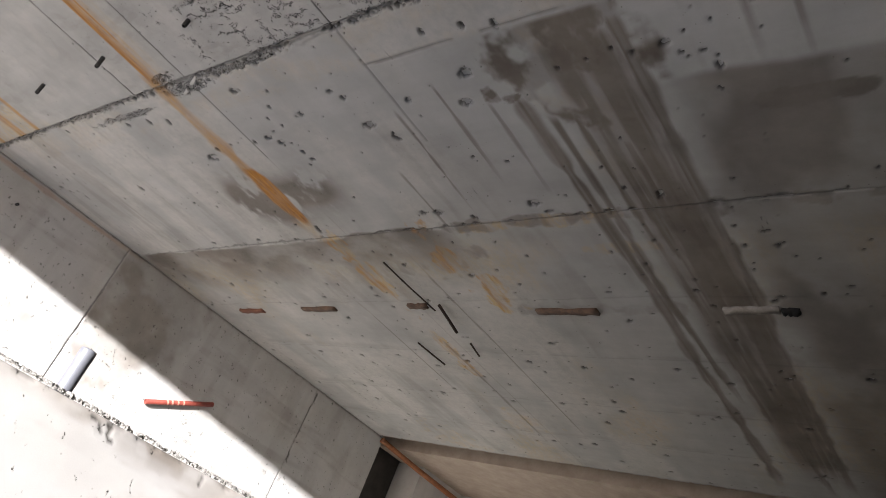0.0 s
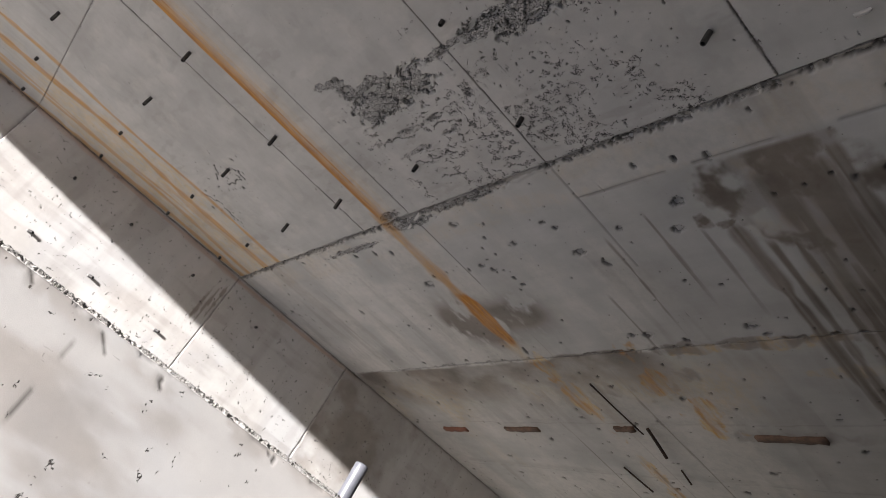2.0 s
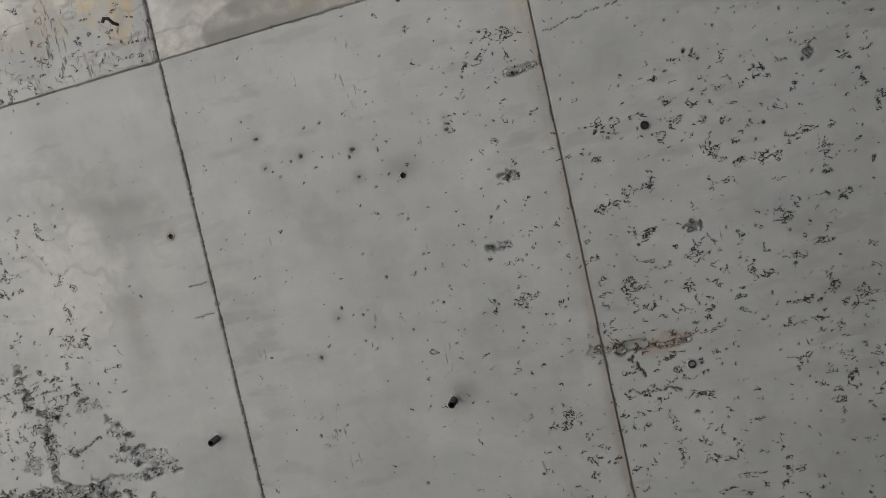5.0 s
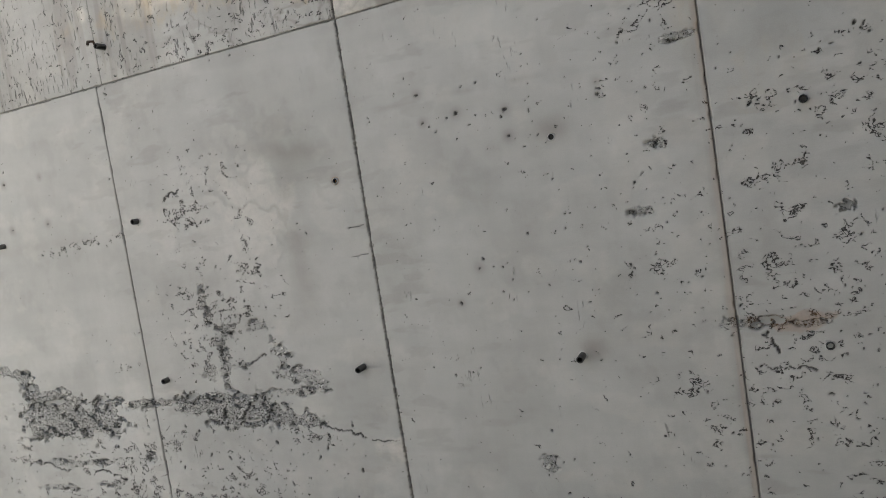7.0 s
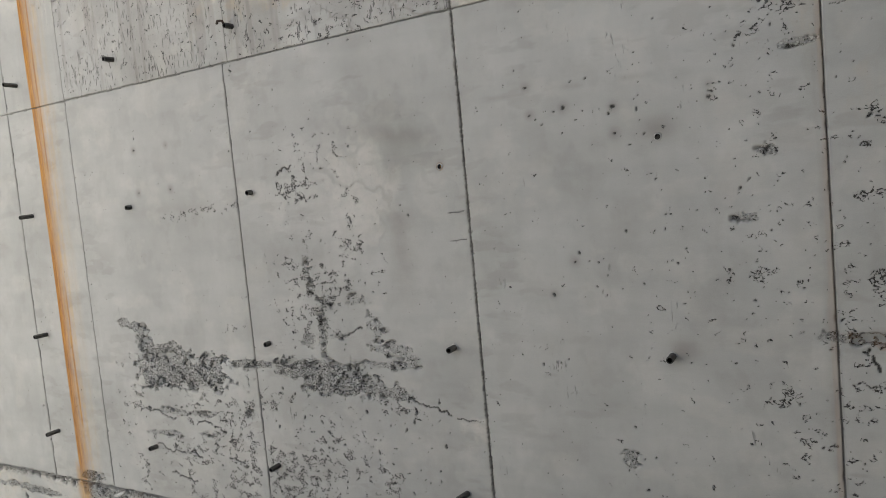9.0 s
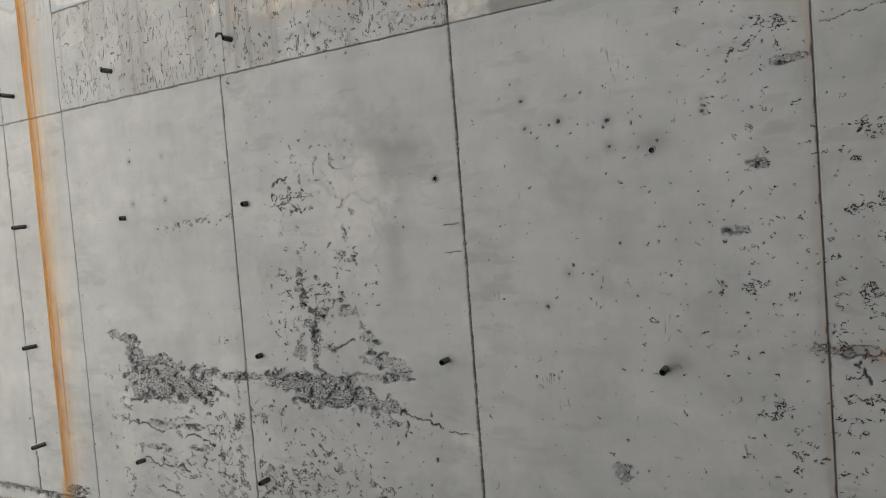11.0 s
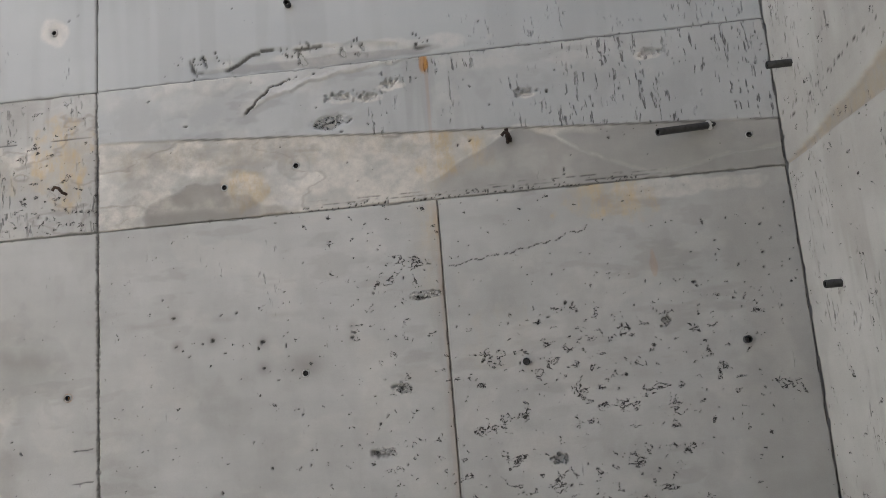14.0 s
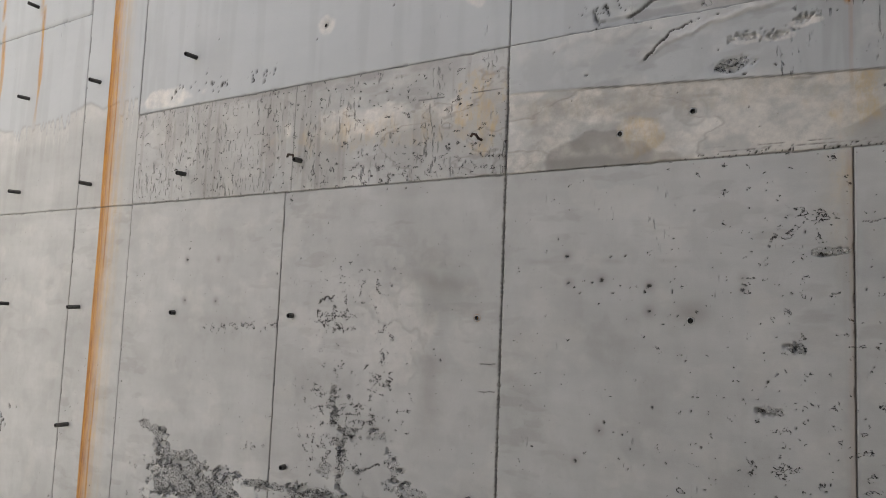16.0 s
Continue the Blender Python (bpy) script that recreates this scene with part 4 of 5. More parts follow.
            s.pale = np.maximum(s.pale, 0.8 * blot(u, z, a, b - 0.012, 0.05, 0.016, 731 + k, 0.7, 20))
        s.rust = np.maximum(s.rust, 0.7 * blot(u, z, 1.24, 8.02, 0.02, 0.04, 741, 0.6, 20) + 0.25 * run(u, z, 1.25, 0.008, 8.04, 7.6, 742, 0.004))
        s.dents(170, lambda a, b: ramp(0.018, 0.0, abs(b - 7.508)), 0.002, 0.004, 0.0, (0.7, 1.95, 7.5, 7.53), 2.0)
        s.ochre *= 0.75
        holes(s, ((0.748, 7.675), (0.48, 7.62), (2.35, 7.62)))
    s.marks(1.3)
    s.edges(0.003)
    s.seam()
    s.build("panel", wall_north, CONCRETE, on_north)


def upper_panel(n, u0, u1, z0, z1, step):
    s = Sheet(u0, u1, z0, z1, step, 1200 + n)
    u, z = s.u, s.z
    s.dust = np.full(u.shape, 0.85)
    drip = 8.13 + 0.16 * (fbm(u * 4, u * 0, 131, 4) - 0.5) - 0.09 * ramp(0.45, 0.9, vnoise(u * 55, u * 0, 132)) * ramp(0.35, 0.6, vnoise(u * 5, u * 0, 134))
    s.dust *= ramp(-0.01, 0.01, z - drip) if u1 < -2.4 else 1.0
    s.damp_shade = 0.10 * ramp(0.5, 0.7, fbm(u * 14, z * 1.2, 133, 3))
    if u1 < -2.4:
        s.h += 0.003 * ramp(-0.004, 0.004, z - drip)
        s.damp_shade = np.maximum(s.damp_shade, 0.22 * ramp(0.02, 0.0, np.abs(z - drip)))
        s.pale = 0.3 * ramp(-0.2, -0.02, z - drip) * ramp(0.0, -0.01, z - drip)
    s.dents(60 if u0 > -2.6 else 30, small=0.002, large=0.005, upright=0.8, box=(u0, u1, z0, min(z1, 9.0)))
    if u1 < -2.9:
        left_streaks(s)
        s.upright_groove(-3.66, 0.003, 0.003)
    elif u1 < -2.4:
        iron_streak(s)
    elif u1 < 0.1 and z0 < 9:
        for a in (-2.2, -1.95, -1.6):
            s.dents(26, lambda p, q: ramp(0.05, 0.0, abs(q - 8.13)), 0.004, 0.008, 1.0, (a, a + 0.25, 8.08, 8.2), 1.6)
        s.pale = 0.8 * blot(u, z, -2.25, 8.1, 0.3, 0.05, 751, 0.8, 9)
        holes(s, ((-1.03, 8.32), (-0.17, 8.3)))
        for a, b in ((-1.03, 8.32), (-0.17, 8.3)):
            s.pale = np.maximum(s.pale, 0.7 * blot(u, z, a, b, 0.055, 0.05, 753, 0.5, 14))
    elif z0 < 9:
        s.dents(90, lambda p, q: ramp(0.06, 0.0, abs(q - 8.11)) * ramp(0.45, 0.6, vnoise(p * 9, p * 0, 137)), 0.002, 0.005, 0.95, (0.3, 1.3, 8.05, 8.18), 2.6)
        s.h -= 0.004 * ramp(8.12, 8.10, z + 0.06 * (fbm(u * 7, u * 0, 135, 4) - 0.5)) * ramp(0.25, 0.4, u) * ramp(1.3, 1.1, u)
        s.nick = 0.5 * ramp(1.2, 1.6, u) * ramp(8.6, 8.2, z)
        s.pale = 0.4 * blot(u, z, 0.9, 8.09, 0.45, 0.035, 757, 0.8, 9)
        brow = 8.075 + 0.05 * ramp(0.5, 0.62, u) - 0.045 * ramp(1.0, 1.25, u) + 0.03 * (np.floor(3 * fbm(u * 6, u * 0, 791, 2)) / 3 - 0.4) + 0.008 * (fbm(u * 40, u * 0, 792, 2) - 0.5)
        reach = ramp(0.36, 0.42, u) * ramp(1.3, 1.22, u)
        lip = ramp(0.008, 0.003, np.abs(z - brow)) * reach * ramp(0.3, 0.45, vnoise(u * 11, u * 0, 793))
        s.h -= 0.006 * ramp(0.004, -0.004, z - brow) * reach + 0.006 * lip
        s.rough = np.maximum(s.rough, 0.85 * lip)
        teeth = ramp(0.55, 0.68, vnoise(u * 75 + 22 * z, z * 6, 794)) * np.maximum(np.maximum(blot(u, z, 0.42, 8.10, 0.07, 0.045, 795, 0.5, 20), blot(u, z, 0.80, 8.11, 0.025, 0.05, 796, 0.5, 20)), blot(u, z, 1.0, 8.10, 0.05, 0.04, 797, 0.8, 20))
        s.h -= 0.010 * teeth
        s.rough = np.maximum(s.rough, 0.9 * teeth)
        s.damp_shade = np.maximum(s.damp_shade, 0.35 * blot(u, z, 0.95, 8.07, 0.4, 0.02, 759, 0.8, 9))
    s.edges(0.0015)
    s.build("panel", wall_north, CONCRETE, on_north)


def lower_panel(n, u0, u1, z0, z1, step):
    s = Sheet(u0, u1, z0, z1, step, 1300 + n // 3, True)
    left_streaks(s) if u1 < -2.9 else None
    iron_streak(s)
    lower_stains(s)
    area = (u1 - u0) * (z1 - z0)
    s.dents(int(11 * area), lambda u, z: 0.7, 0.010, 0.026, 0.1)
    s.dents(int(20 * area), lambda u, z: 0.4, 0.005, 0.010, 0.2)
    if z1 > 5:
        for a, b, r in ((-0.75, 4.85, 0.032), (-0.85, 4.69, 0.03), (-1.52, 4.68, 0.035), (-1.9, 4.86, 0.02), (-2.25, 4.7, 0.022), (-1.155, 4.78, 0.02), (-1.675, 3.95, 0.022), (-1.565, 3.94, 0.03),
                        (-0.887, 3.93, 0.032), (-1.58, 4.95, 0.016), (-1.53, 4.89, 0.02), (-2.22, 5.12, 0.026), (-2.96, 4.70, 0.04), (-2.13, 4.53, 0.02)):
            s.dent(a, b, r * 1.2, r * 0.8, 0.02, 0.1, 0.4, 0.85)
        # chunks torn out under the joint
        for a in np.arange(u0 + 0.1, u1, 0.05):
            if fbm(np.array(a * 2.3), np.array(0.5), 149, 3) + 0.25 * s.rng.random() > 0.56:
                r = s.rng.uniform(0.010, 0.026)
                s.dent(a + s.rng.uniform(-0.03, 0.03), 5.288 - 0.4 * r, r * 1.6, r * 0.7, 0.02, s.rng.uniform(-0.3, 0.3), 0.9)
        s.comb(comb_mask(s, ((-3.35, 5.18, 0.35, 0.03), (-2.55, 5.24, 0.22, 0.05), (-2.0, 5.26, 0.3, 0.03)), 0.5), 0.010)
        s.groove(5.04, 0.004, 0.008, -1.25, 3, 0.0, 0.012, 0.4)
        s.upright_groove(-1.24, 0.004, 0.006, 4.5, 5.3)
        s.upright_groove(-2.48, 0.002, 0.005, 4.6, 5.3)
    for zz in (3.0, 2.25, 1.45, 0.75):
        s.groove(zz, 0.0012, 0.010, -9, 9, 0.004, 0.02, 0.16)
        s.damp_shade = np.maximum(s.damp_shade, 0.2 * ramp(0.07, 0.0, np.abs(s.z - zz - 0.03)) * ramp(0.4, 0.6, fbm(s.u * 2.5, s.z * 6, 151, 4)))
    if z0 < 3:
        for zz in (2.1, 1.4, 0.6):
            for a in np.arange(-5.1, 2.4, 0.62):
                s.dent(a + 0.1 * math.sin(7 * a + zz), zz + 0.04 * math.sin(5 * a), 0.022, 0.02, 0.02, 0, 0.5)
    s.edges(0.012)
    # the cold joint stands proud as a torn lip
    if z1 > 5.2:
        torn = ramp(5.25, 5.275, s.z + 0.07 * (fbm(s.u * 8, s.z * 8, 141, 5) - 0.5))
        s.comb(0.55 * torn * ramp(0.44, 0.56, fbm(s.u * 5, s.z * 10, 144, 4)), 0.010)
        s.h += 0.008 * torn * fbm(s.u * 16, s.z * 16, 143, 4)
        s.rough = np.maximum(s.rough, 0.6 * ramp(5.282, 5.292, s.z + 0.028 * (fbm(s.u * 14, s.z * 6, 147, 4) - 0.35)))
        s.ochre = np.maximum(s.ochre, 0.16 * ramp(5.0, 5.06, s.z) * ramp(0.4, 0.6, fbm(s.u * 4, s.z * 9, 145, 4)))
        s.pale = np.maximum(s.pale, 0.30 * ramp(5.02, 5.06, s.z) * (s.u > -1.24))
    s.build("panel", wall_north, CONCRETE, on_north)


def side_panel(n, parent, where, u0, u1, z0, z1, step, west):
    s = Sheet(u0, u1, z0, z1, step, 1400 + n)
    area = (u1 - u0) * (z1 - z0)
    s.dents(int(16 * area), small=0.004, large=0.012)
    if west:
        # darker along the inner corner and in a ragged patch under the 3.9 joint
        s.damp_shade = np.maximum(s.damp_shade, 0.25 * ramp(-0.04, 0.0, s.u) + 0.62 * blot(s.u, s.z, -0.35, 3.45, 0.85, 0.62, 761, 0.5, 5) * ramp(3.92, 3.88, s.z) * (0.5 + 0.5 * ramp(0.35, 0.6, fbm(s.u * 5, s.z * 4, 762, 5))))
        for k in range(3):
            s.damp_shade = np.maximum(s.damp_shade, 0.7 * blot(s.u, s.z, -0.45 + 0.06 * k, 5.44 - 0.05 * k, 0.2, 0.016, 763 + k, 0.8, 14))
        s.rust = np.maximum(s.rust, 0.3 * run(s.u, s.z, -0.03, 0.03, 12, 3.8, 771, 0.02))
        s.damp_shade = np.maximum(s.damp_shade, 0.14 * ramp(0.5, 0.68, fbm(s.u * 1.5, s.z * 7, 766, 5)) + 0.2 * ramp(0.55, 0.7, fbm(s.u * 9, s.z * 1.3, 767, 4)))
        s.dust = 0.5 * ramp(0.35, 0.6, fbm(s.u * 2, s.z * 2, 768, 4))
        s.worms(np.full(s.u.shape, 0.3))
        s.crack(-0.05, 1.18, 3.2, 0.9, 0.008, 0.012, 0.4) if z0 < 1 else None
    else:
        u, z = s.u, s.z
        line = 7.50 - 0.02 * u
        strip = ramp(-0.003, 0.003, z - line) * ramp(0.012, 0.0, z - line - 0.13 * np.clip(-u, 0, 0.75) * (0.6 + 0.5 * fbm(u * 8, u * 0, 151, 4)))
        s.h -= 0.008 * strip
        s.ochre = 0.4 * strip
        s.damp_shade = 0.5 * strip
        s.dents(40, lambda a, b: ramp(0.04, 0.0, abs(b - 7.66)), 0.003, 0.009, 0.6, (u0, u1, 7.6, 7.75))
        s.rust = 0.25 * blot(u, z, -0.35, 8.1, 0.15, 0.06, 773, 0.8, 12)
        s.damp_shade = np.maximum(s.damp_shade, 0.22 * ramp(0.5, 0.7, fbm(u * 16, z * 1.5, 775, 4)))
        s.crack(-0.06, 7.64, 3.05, 0.7, 0.002, 0.003, 0.35)
        s.dents(120, small=0.002, large=0.008, upright=0.8)
        s.nick = 0.25 + 0.45 * ramp(7.6, 7.8, z)
        s.worms(np.full(u.shape, 0.3))
        s.damp_shade = np.maximum(s.damp_shade, 0.18 * ramp(0.45, 0.65, fbm(u * 3, z * 3, 777, 5)))
    s.edges(0.003)
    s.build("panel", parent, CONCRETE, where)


# ---------------------------------------------------------------- fittings in the wall
def lathe(bm, rings, count=14, m=Matrix()):
    """Rings of (radius, distance along -y), joined into a tube."""
    loops = []
    for r, d in rings:
        loops.append([bm.verts.new(m @ Vector((r * math.cos(2 * math.pi * k / count), -d, r * math.sin(2 * math.pi * k / count)))) for k in range(count)])
    for a, b in zip(loops, loops[1:]):
        for k in range(count):
            bm.faces.new((a[k], a[(k + 1) % count], b[(k + 1) % count], b[k]))
    return loops


def link(name, bm, material, parent=None):
    bmesh.ops.recalc_face_normals(bm, faces=bm.faces)
    mesh = bpy.data.meshes.new(name)
    for f in bm.faces:
        f.smooth = True
    bm.to_mesh(mesh)
    bm.free()
    mesh.materials.append(material)
    ob = new(name, mesh)
    ob.parent = parent
    return ob


def sleeve(length, r=0.0125):
    """A hollow plastic sleeve of a form tie, sticking out of the wall, with its dark bore and a collar of grout."""
    bm = bmesh.new()
    lathe(bm, ((r, -0.03), (r * 1.02, length * 0.5), (r, length - 0.002), (r * 0.93, length), (r * 0.78, length), (r * 0.74, length - 0.003), (r * 0.73, length - 0.02)))
    tube = link("form_tie_sleeve", bm, SLEEVE)
    bm = bmesh.new()
    lathe(bm, ((r * 0.72, length - 0.004), (r * 0.70, length * 0.3), (r * 0.70, -0.02), (0.0005, -0.021)))
    link("bore", bm, BORE, tube)
    bm = bmesh.new()
    loops = lathe(bm, ((r * 1.45, -0.006), (r * 1.35, -0.001), (r * 1.15, 0.0015), (r * 0.99, 0.002)), 18)
    for ring in loops[:3]:
        for k, v in enumerate(ring):
            v.co *= 1 + 0.22 * math.sin(2.3 * k + 40 * length) * math.cos(1.1 * k)
    tagged(link("grout_collar", bm, CONCRETE, tube), "thin grey grout collar")
    return tagged(tube, "black plastic form tie sleeve sticking out of concrete", "tie sleeve", "form tie sleeves")


def rod(name, points, r, material, label, category, group=""):
    """A bent round bar along points."""
    data = bpy.data.curves.new(name, "CURVE")
    data.dimensions, data.bevel_depth, data.bevel_resolution, data.use_fill_caps = "3D", r, 2, True
    line = data.splines.new("POLY")
    line.points.add(len(points) - 1)
    for p, co in zip(line.points, points):
        p.co = (*co, 1)
    temp = bpy.data.objects.new(name, data)
    mesh = bpy.data.meshes.new_from_object(temp)
    bpy.data.objects.remove(temp)
    mesh.materials.clear()
    mesh.materials.append(material)
    for f in mesh.polygons:
        f.use_smooth = True
    return tagged(new(name, mesh), label, category, group)


# ---------------------------------------------------------------- the place
CAST = {}


def put_sleeve(x, z, length, m=None, r=0.0125):
    """A sleeve at its place in the north wall."""
    tilt = random.uniform(-4, 4), random.uniform(-4, 4)
    lead = length / 5.1
    where = m or pose(x + (1.45 - x) * lead, 0, z + (6.85 - z) * lead, tilt[0], 0, tilt[1])
    if (length, r) not in CAST:
        CAST[length, r] = sleeve(length, r)
        CAST[length, r].matrix_basis = where
        return CAST[length, r]
    return copy_thing(CAST[length, r], where)


ROWS_OF_TIES = (5.57, 6.17, 6.89, 7.66, 8.32, 8.98)
for z in ROWS_OF_TIES:
    for x, length in ((-5.26, 0.03), (-4.6, 0.03), (-3.84, 0.08), (-3.0, 0.08)):
        put_sleeve(x + 0.04 * (z - 6.9) / 2, z, length)
for x, z, length in ((-2.09, 5.57, 0.05), (-1.19, 5.565, 0.06), (-0.145, 5.56, 0.08), (0.75, 5.56, 0.05), (1.52, 5.56, 0.05), (-1.15, 6.172, 0.03), (-0.135, 6.18, 0.05), (0.74, 6.176, 0.05),
                     (-1.158, 6.89, 0.03), (-2.046, 6.88, 0.03), (1.508, 6.908, 0.03), (2.245, 6.92, 0.03), (-2.06, 7.656, 0.06), (-1.17, 7.658, 0.05), (-2.05, 8.335, 0.08), (0.745, 8.31, 0.03), (1.5, 6.17, 0.012), (2.26, 6.2, 0.03)):
    put_sleeve(x, z, length)
put_sleeve(0, 0, 0.22, pose(2.215, 0, 7.668, 9, 0, -64))
for y, z, length in ((-0.28, 6.91, 0.03), (-0.28, 6.33, 0.03), (-0.28, 5.65, 0.03), (-0.28, 4.9, 0.03)):
    put_sleeve(0, 0, length, pose(X_WEST, y, z, 0, 0, 90))
for y, z, length in ((-0.85, 6.87, 0.05), (-0.84, 6.30, 0.05), (-0.86, 5.6, 0.05)):
    put_sleeve(0, 0, length, pose(X_WEST, y, z, 40, 0, 90))
for y, z, length in ((-0.17, 7.80, 0.08), (-0.26, 7.06, 0.05), (-0.27, 6.2, 0.05)):
    put_sleeve(0, 0, length, pose(X_EAST, y, z, 0, 0, -90))

for x, z, turn in ((-0.118, 7.655, 1), (-1.17, 7.66, -1), (1.527, 7.686, 1)):
    rod("bent_wire", [(x, 0.02, z), (x, -0.03, z), (x - 0.006 * turn, -0.042, z + 0.014), (x - 0.02, -0.046, z + 0.018), (x - 0.03, -0.042, z + 0.008)], 0.006, STEEL,
        "bent rusty tie wire stuck in the wall", "wire", "tie wires")
rod("tie_bar", [(1.518, 0.02, 7.68), (1.518, -0.03, 7.685), (1.515, -0.04, 7.72)], 0.007, STEEL, "short dark steel tie bar end", "tie bar")

for points, thick in (([(-2.38, -0.012, 3.5), (-2.36, -0.02, 3.2), (-2.325, -0.03, 2.9)], 0.006), ([(-2.25, -0.02, 2.96), (-2.27, -0.035, 2.8), (-2.305, -0.045, 2.62)], 0.012),
                      ([(-2.9, -0.012, 2.38), (-2.87, -0.02, 2.22), (-2.83, -0.03, 2.05)], 0.007), ([(-2.33, -0.012, 2.4), (-2.345, -0.03, 2.23)], 0.007)):
    rod("steel_rod", points, thick, STEEL, "dark rusty steel rod hanging on the wall", "rod", "rods on the wall")


def batten(x0, x1, z, material, label):
    """A strip of formwork timber still stuck in the wall, with splintered ends."""
    bm = bmesh.new()
    n = 9
    rows = []
    for k in range(n):
        x = x0 + (x1 - x0) * k / (n - 1)
        up, down, out = (random.uniform(0.7, 1.2) for _ in range(3))
        rows.append([bm.verts.new(p) for p in ((x, 0.01, z - 0.03 * down), (x, -0.02 * out, z - 0.028 * down), (x, -0.02 * out, z + 0.028 * up), (x, 0.01, z + 0.03 * up))])
    for a, b in zip(rows, rows[1:]):
        for k in range(3):
            bm.faces.new((a[k], b[k], b[k + 1], a[k + 1]))
    bm.faces.new(rows[0])
    bm.faces.new(rows[-1][::-1])
    return tagged(link("batten", bm, material), label, "batten", "battens in the wall")


for x0, x1, z, material, label in ((-4.82, -4.48, 2.86, REDWOOD, "reddish stained timber batten stuck in the wall"), (-3.88, -3.45, 2.89, TIMBER, "grey brown timber batten stuck in the wall"),
                                   (-2.58, -2.4, 2.93, TIMBER, "grey brown timber batten stuck in the wall"), (-1.46, -1.0, 2.86, TIMBER, "dark stained timber batten stuck in the wall"),
                                   (-0.2, 0.1, 2.88, PALEWOOD, "pale weathered timber batten stuck in the wall"), (0.11, 0.2, 2.86, BORE, "black wet timber batten stuck in the wall")):
    batten(x0, x1, z, material, label)

# loose bits of pale grout and plastic on the torn lip of the cold joint
for x, z, long in ((-2.42, 5.27, 0.07), (0.42, 5.22, 0.09), (0.36, 5.42, 0.05), (-2.56, 5.22, 0.05)):
    chip = bpy.data.meshes.new("plastic_spacer")
    bm = bmesh.new()
    bmesh.ops.create_cube(bm, size=1)
    for v in bm.verts:
        v.co = (v.co.x * long * (1 + 0.3 * v.co.z), v.co.y * 0.018, v.co.z * 0.016 + 0.1 * v.co.x * long)
    bmesh.ops.bevel(bm, geom=bm.edges[:], offset=0.004, segments=2, affect="EDGES")
    bm.to_mesh(chip)
    bm.free()
    chip.materials.append(WHITE)
    ob = tagged(new("plastic_spacer", chip), "broken white plastic spacer stuck in the joint", "spacer", "spacers")
    ob.matrix_basis = pose(x, -0.012, z, 0, random.uniform(-40, 40), 20)

# pipe stub in the end of the cross wall, red tube on the west wall
bm = bmesh.new()
lathe(bm, ((0.017, 0.12), (0.0175, 0.004), (0.0185, 0.0), (0.0205, 0.0), (0.0215, 0.004), (0.0215, 0.03), (0.0208, 0.034), (0.0208, 0.15)), 28)
pipe = tagged(link("pipe_stub", bm, GREYPVC), "short grey plastic pipe stub sticking out of concrete", "pipe")
pipe.matrix_basis = pose(-0.642, -1.915, 5.65, 0, 0, 0)
bm = bmesh.new()
lathe(bm, ((0.024, -0.02), (0.024, 0.7), (0.021, 0.703), (0.018, 0.7), (0.017, 0.0)), 16)
red = tagged(link("red_tube", bm, REDTUBE), "red corrugated plastic tube sticking out of the wall", "tube")
red.matrix_basis = look((X_WEST + 0.022, -0.79, 2.36), (X_WEST + 0.026, -1.08, 2.98)) @ pose(0, 0, 0, 90)

for d in (0.30, 0.36, 0.42, 0.47):
    bm = bmesh.new()
    lathe(bm, ((0.0235, d), (0.0255, d + 0.002), (0.0255, d + 0.018), (0.0235, d + 0.02)), 16)
    tagged(link("band", bm, PALERED, red), "worn pale band")

# the rusty pipe in the foot of the corner
rod("corner_pipe", [(X_WEST + 0.05, -0.05, 0.0), (X_WEST + 0.1, -0.10, -0.7), (X_WEST + 0.16, -0.16, -2.4)], 0.035, plain("orange_rust", (0.16, 0.06, 0.025), (0.30, 0.12, 0.045), 30, 0.85), "rust brown pipe standing in the corner", "pipe")

# ---------------------------------------------------------------- the cross wall beside the landing
X_NEAR, Y_NEAR = -0.6, -2.035
cross_wall = solid("wall_cross", "sunlit concrete cross wall with a chipped edge", "wall", X_NEAR - 0.3, X_NEAR - 0.016, -4.25, Y_NEAR - 0.02, 3.0, 7.6)


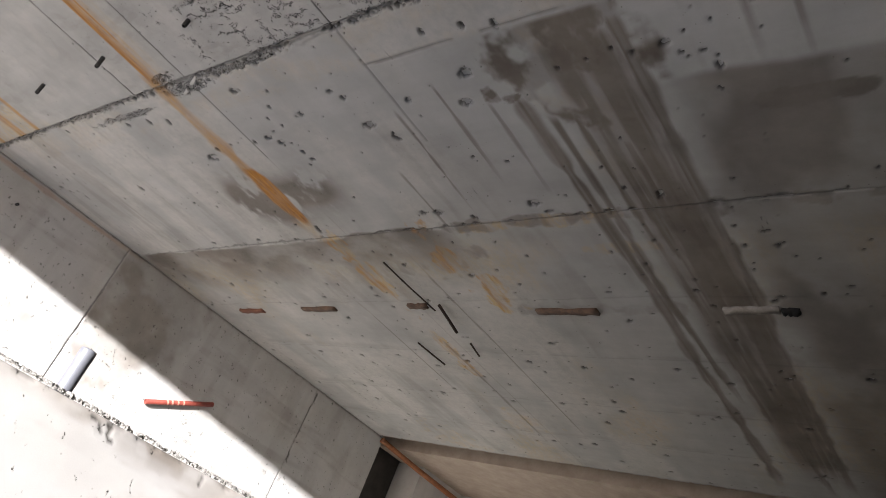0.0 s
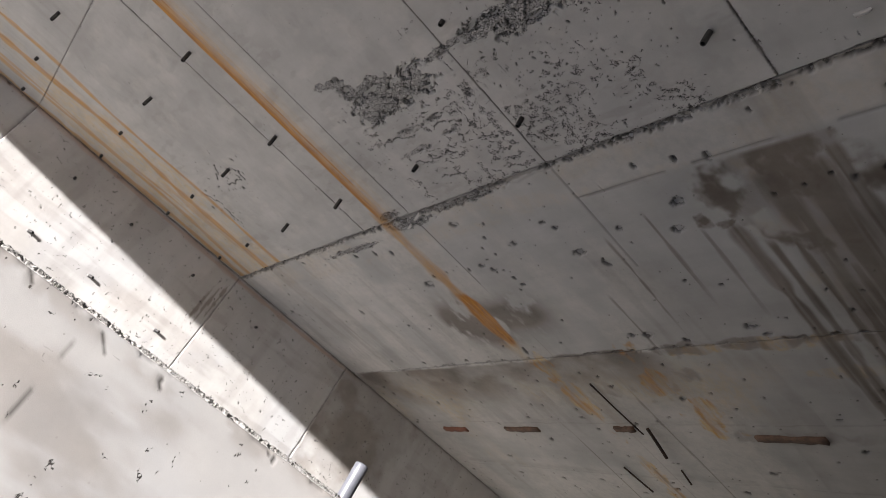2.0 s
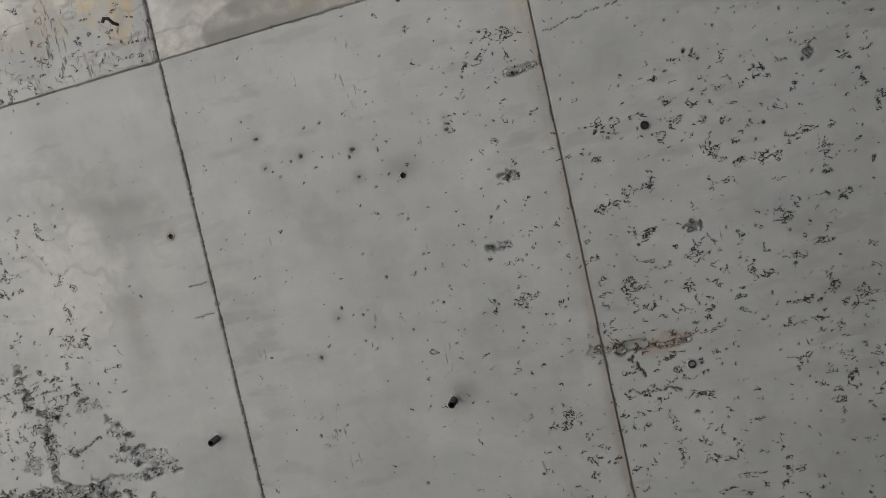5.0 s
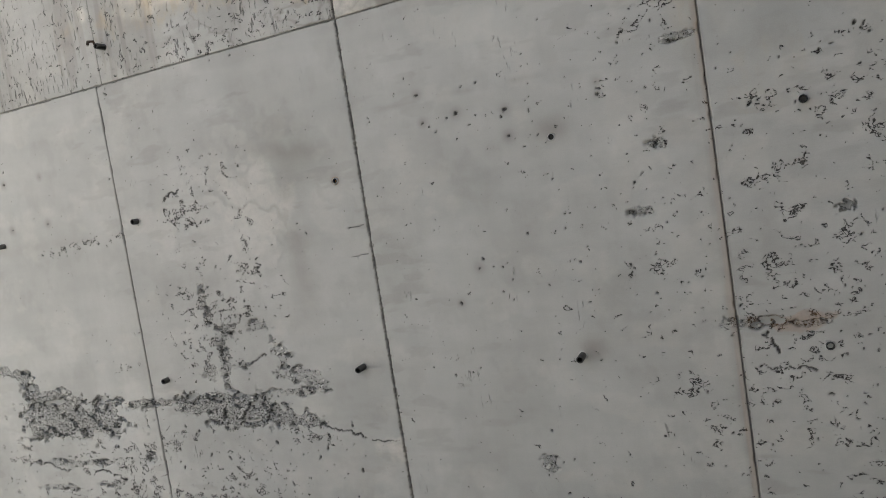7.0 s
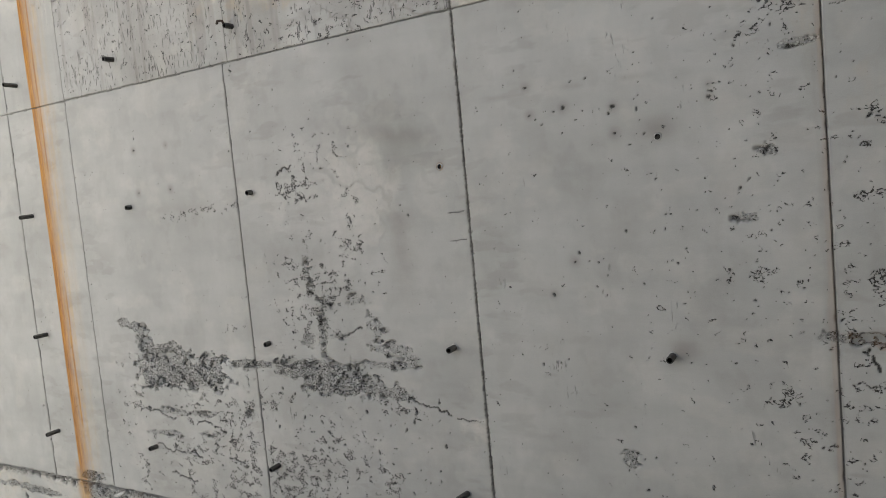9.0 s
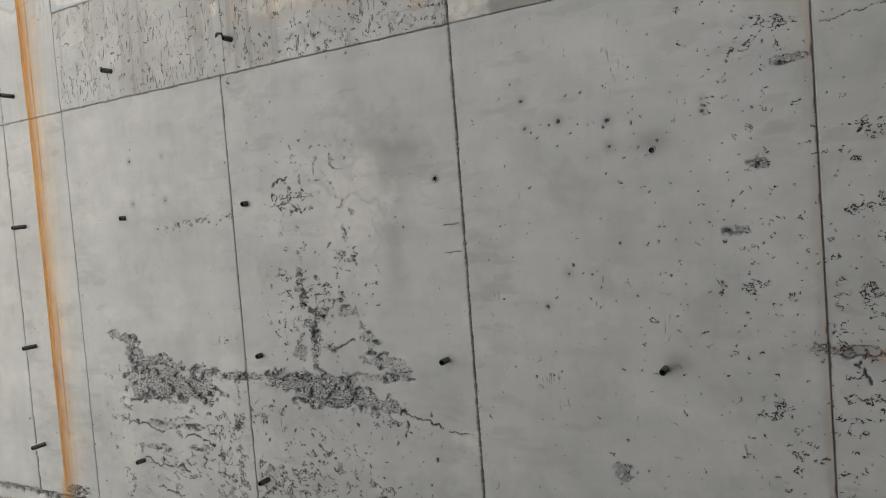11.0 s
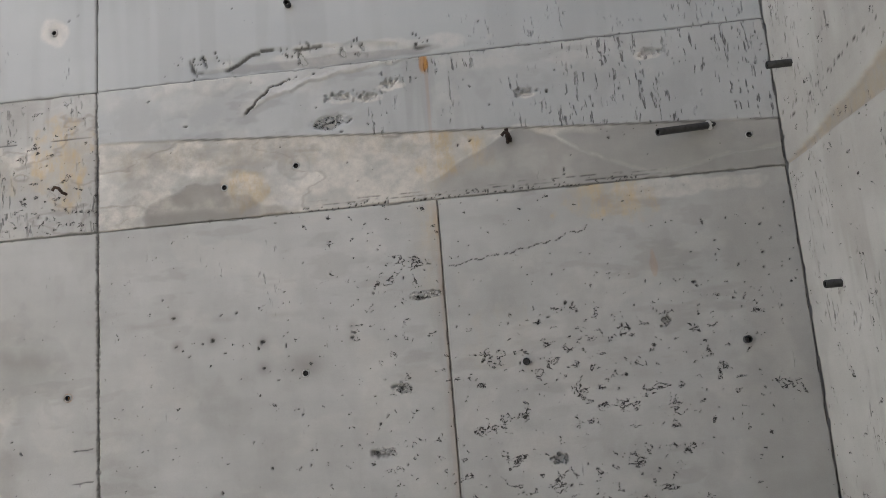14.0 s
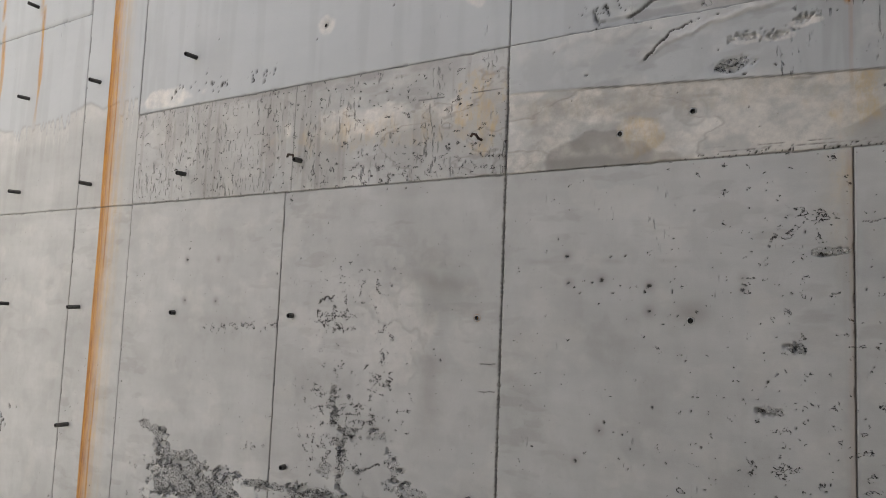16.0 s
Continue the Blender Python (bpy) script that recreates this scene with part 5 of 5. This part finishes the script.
def cross_face():
    s = Sheet(-2.8, Y_NEAR - 0.009, 4.8, 7.6, 0.010, 1500)
    s.dents(60, small=0.0015, large=0.004)
    s.crack(Y_NEAR - 0.02, 6.47, 3.9, 0.07, 0.004, 0.010, 0.9)
    s.crack(Y_NEAR - 0.02, 5.52, 3.8, 0.07, 0.003, 0.01, 0.9)
    s.groove(6.5, 0.002, 0.004)
    s.dust = 0.55 + 0.4 * ramp(0.4, 0.6, fbm(s.u * 6, s.z * 2, 783, 4))
    s.h *= 0.45
    s.worms(np.full(s.u.shape, 0.25))
    for k in range(6):
        s.crack(Y_NEAR - 0.02, 5.2 + 0.37 * k, 3.5 + 0.2 * (k % 3), 0.05 + 0.02 * (k % 2), 0.003, 0.006, 0.8)
    s.damp_shade = 0.34 + 0.30 * ramp(0.4, 0.65, fbm(s.u * 9, s.z * 3, 781, 5)) + 0.25 * ramp(-2.12, -2.06, s.u) * ramp(0.4, 0.6, fbm(s.u * 14, s.z * 10, 782, 4))
    s.edges(0.004)
    s.build("face", cross_wall, CONCRETE, lambda u, z, h: (X_NEAR + h, u, z))
    # broken arris: bare stones
    e = Sheet(-0.009, 0.006, 4.6, 7.6, 0.0022, 1501)
    e.u, e.z = e.u * 2.2, e.z * 2.2
    e.comb(np.ones(e.u.shape), 0.0034, 0.3)
    e.damp_shade[:] = 0.35
    e.rough *= 0.8
    e.pale *= 0.3
    e.u, e.z = e.u / 2.2, e.z / 2.2
    e.build("arris", cross_wall, CONCRETE, lambda u, z, h: (X_NEAR + h * 0.7 - 0.004 - np.maximum(u, 0) * 1.1, Y_NEAR + u + h * 0.7, z))


cross_face()

# ---------------------------------------------------------------- panels of the walls
for n, (u0, u1, step) in enumerate(((X_WEST, -3.05, 0.010), (-3.05, -2.48, 0.007), (-2.48, -1.24, 0.004), (-1.24, 0.0, 0.0036), (0.0, 1.25, 0.0036), (1.25, X_EAST, 0.0036))):
    main_panel(n, u0, u1, step)
for n, (u0, u1, step) in enumerate(((-2.48, 0.0, 0.0042), (0.0, X_EAST, 0.0042))):
    band_panel(n, u0, u1, step)
for n, (u0, u1, z0, z1, step) in enumerate(((X_WEST, -3.05, 7.5, 8.77, 0.010), (X_WEST, -3.05, 8.77, Z_TOP, 0.03), (-3.05, -2.48, 7.5, 9.0, 0.007), (-3.05, -2.48, 9.0, Z_TOP, 0.03),
                                            (-2.48, 0.0, 8.04, 9.0, 0.009), (-2.48, 0.0, 9.0, Z_TOP, 0.04), (0.0, X_EAST, 8.04, 9.0, 0.0058), (0.0, X_EAST, 9.0, Z_TOP, 0.04))):
    upper_panel(n, u0, u1, z0, z1, step)
for n, (u0, u1, z0, z1, step) in enumerate(((X_WEST, -2.48, 3.8, 5.30, 0.009), (-2.48, 0.0, 3.8, 5.30, 0.008), (0.0, X_EAST, 3.8, 5.30, 0.012), (X_WEST, -2.48, 0.0, 3.8, 0.013), (-2.48, 0.0, 0.0, 3.8, 0.012), (0.0, X_EAST, 0.0, 3.8, 0.014))):
    lower_panel(n, u0, u1, z0, z1, step)
for n, (z0, z1, step) in enumerate(((7.5, Z_TOP - 0.01, 0.03), (5.3, 7.5, 0.012), (3.9, 5.3, 0.012), (1.2, 3.9, 0.014), (-0.06, 1.2, 0.016))):
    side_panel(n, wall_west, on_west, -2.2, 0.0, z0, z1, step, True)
for n, (y0, y1, z0, z1, step) in enumerate(((-1.0, 0.0, 5.05, 8.6, 0.009), (-1.0, 0.0, 8.6, Z_SIDE, 0.04), (-2.6, -1.0, 5.05, Z_SIDE, 0.04))):
    side_panel(20 + n, wall_east, on_east, y0, y1, z0, z1, step, False)
for x, z in BORED:
    tagged(put_sleeve(x, z, 0.0, None, 0.0098), "black form tie sleeve cut off flush in concrete")
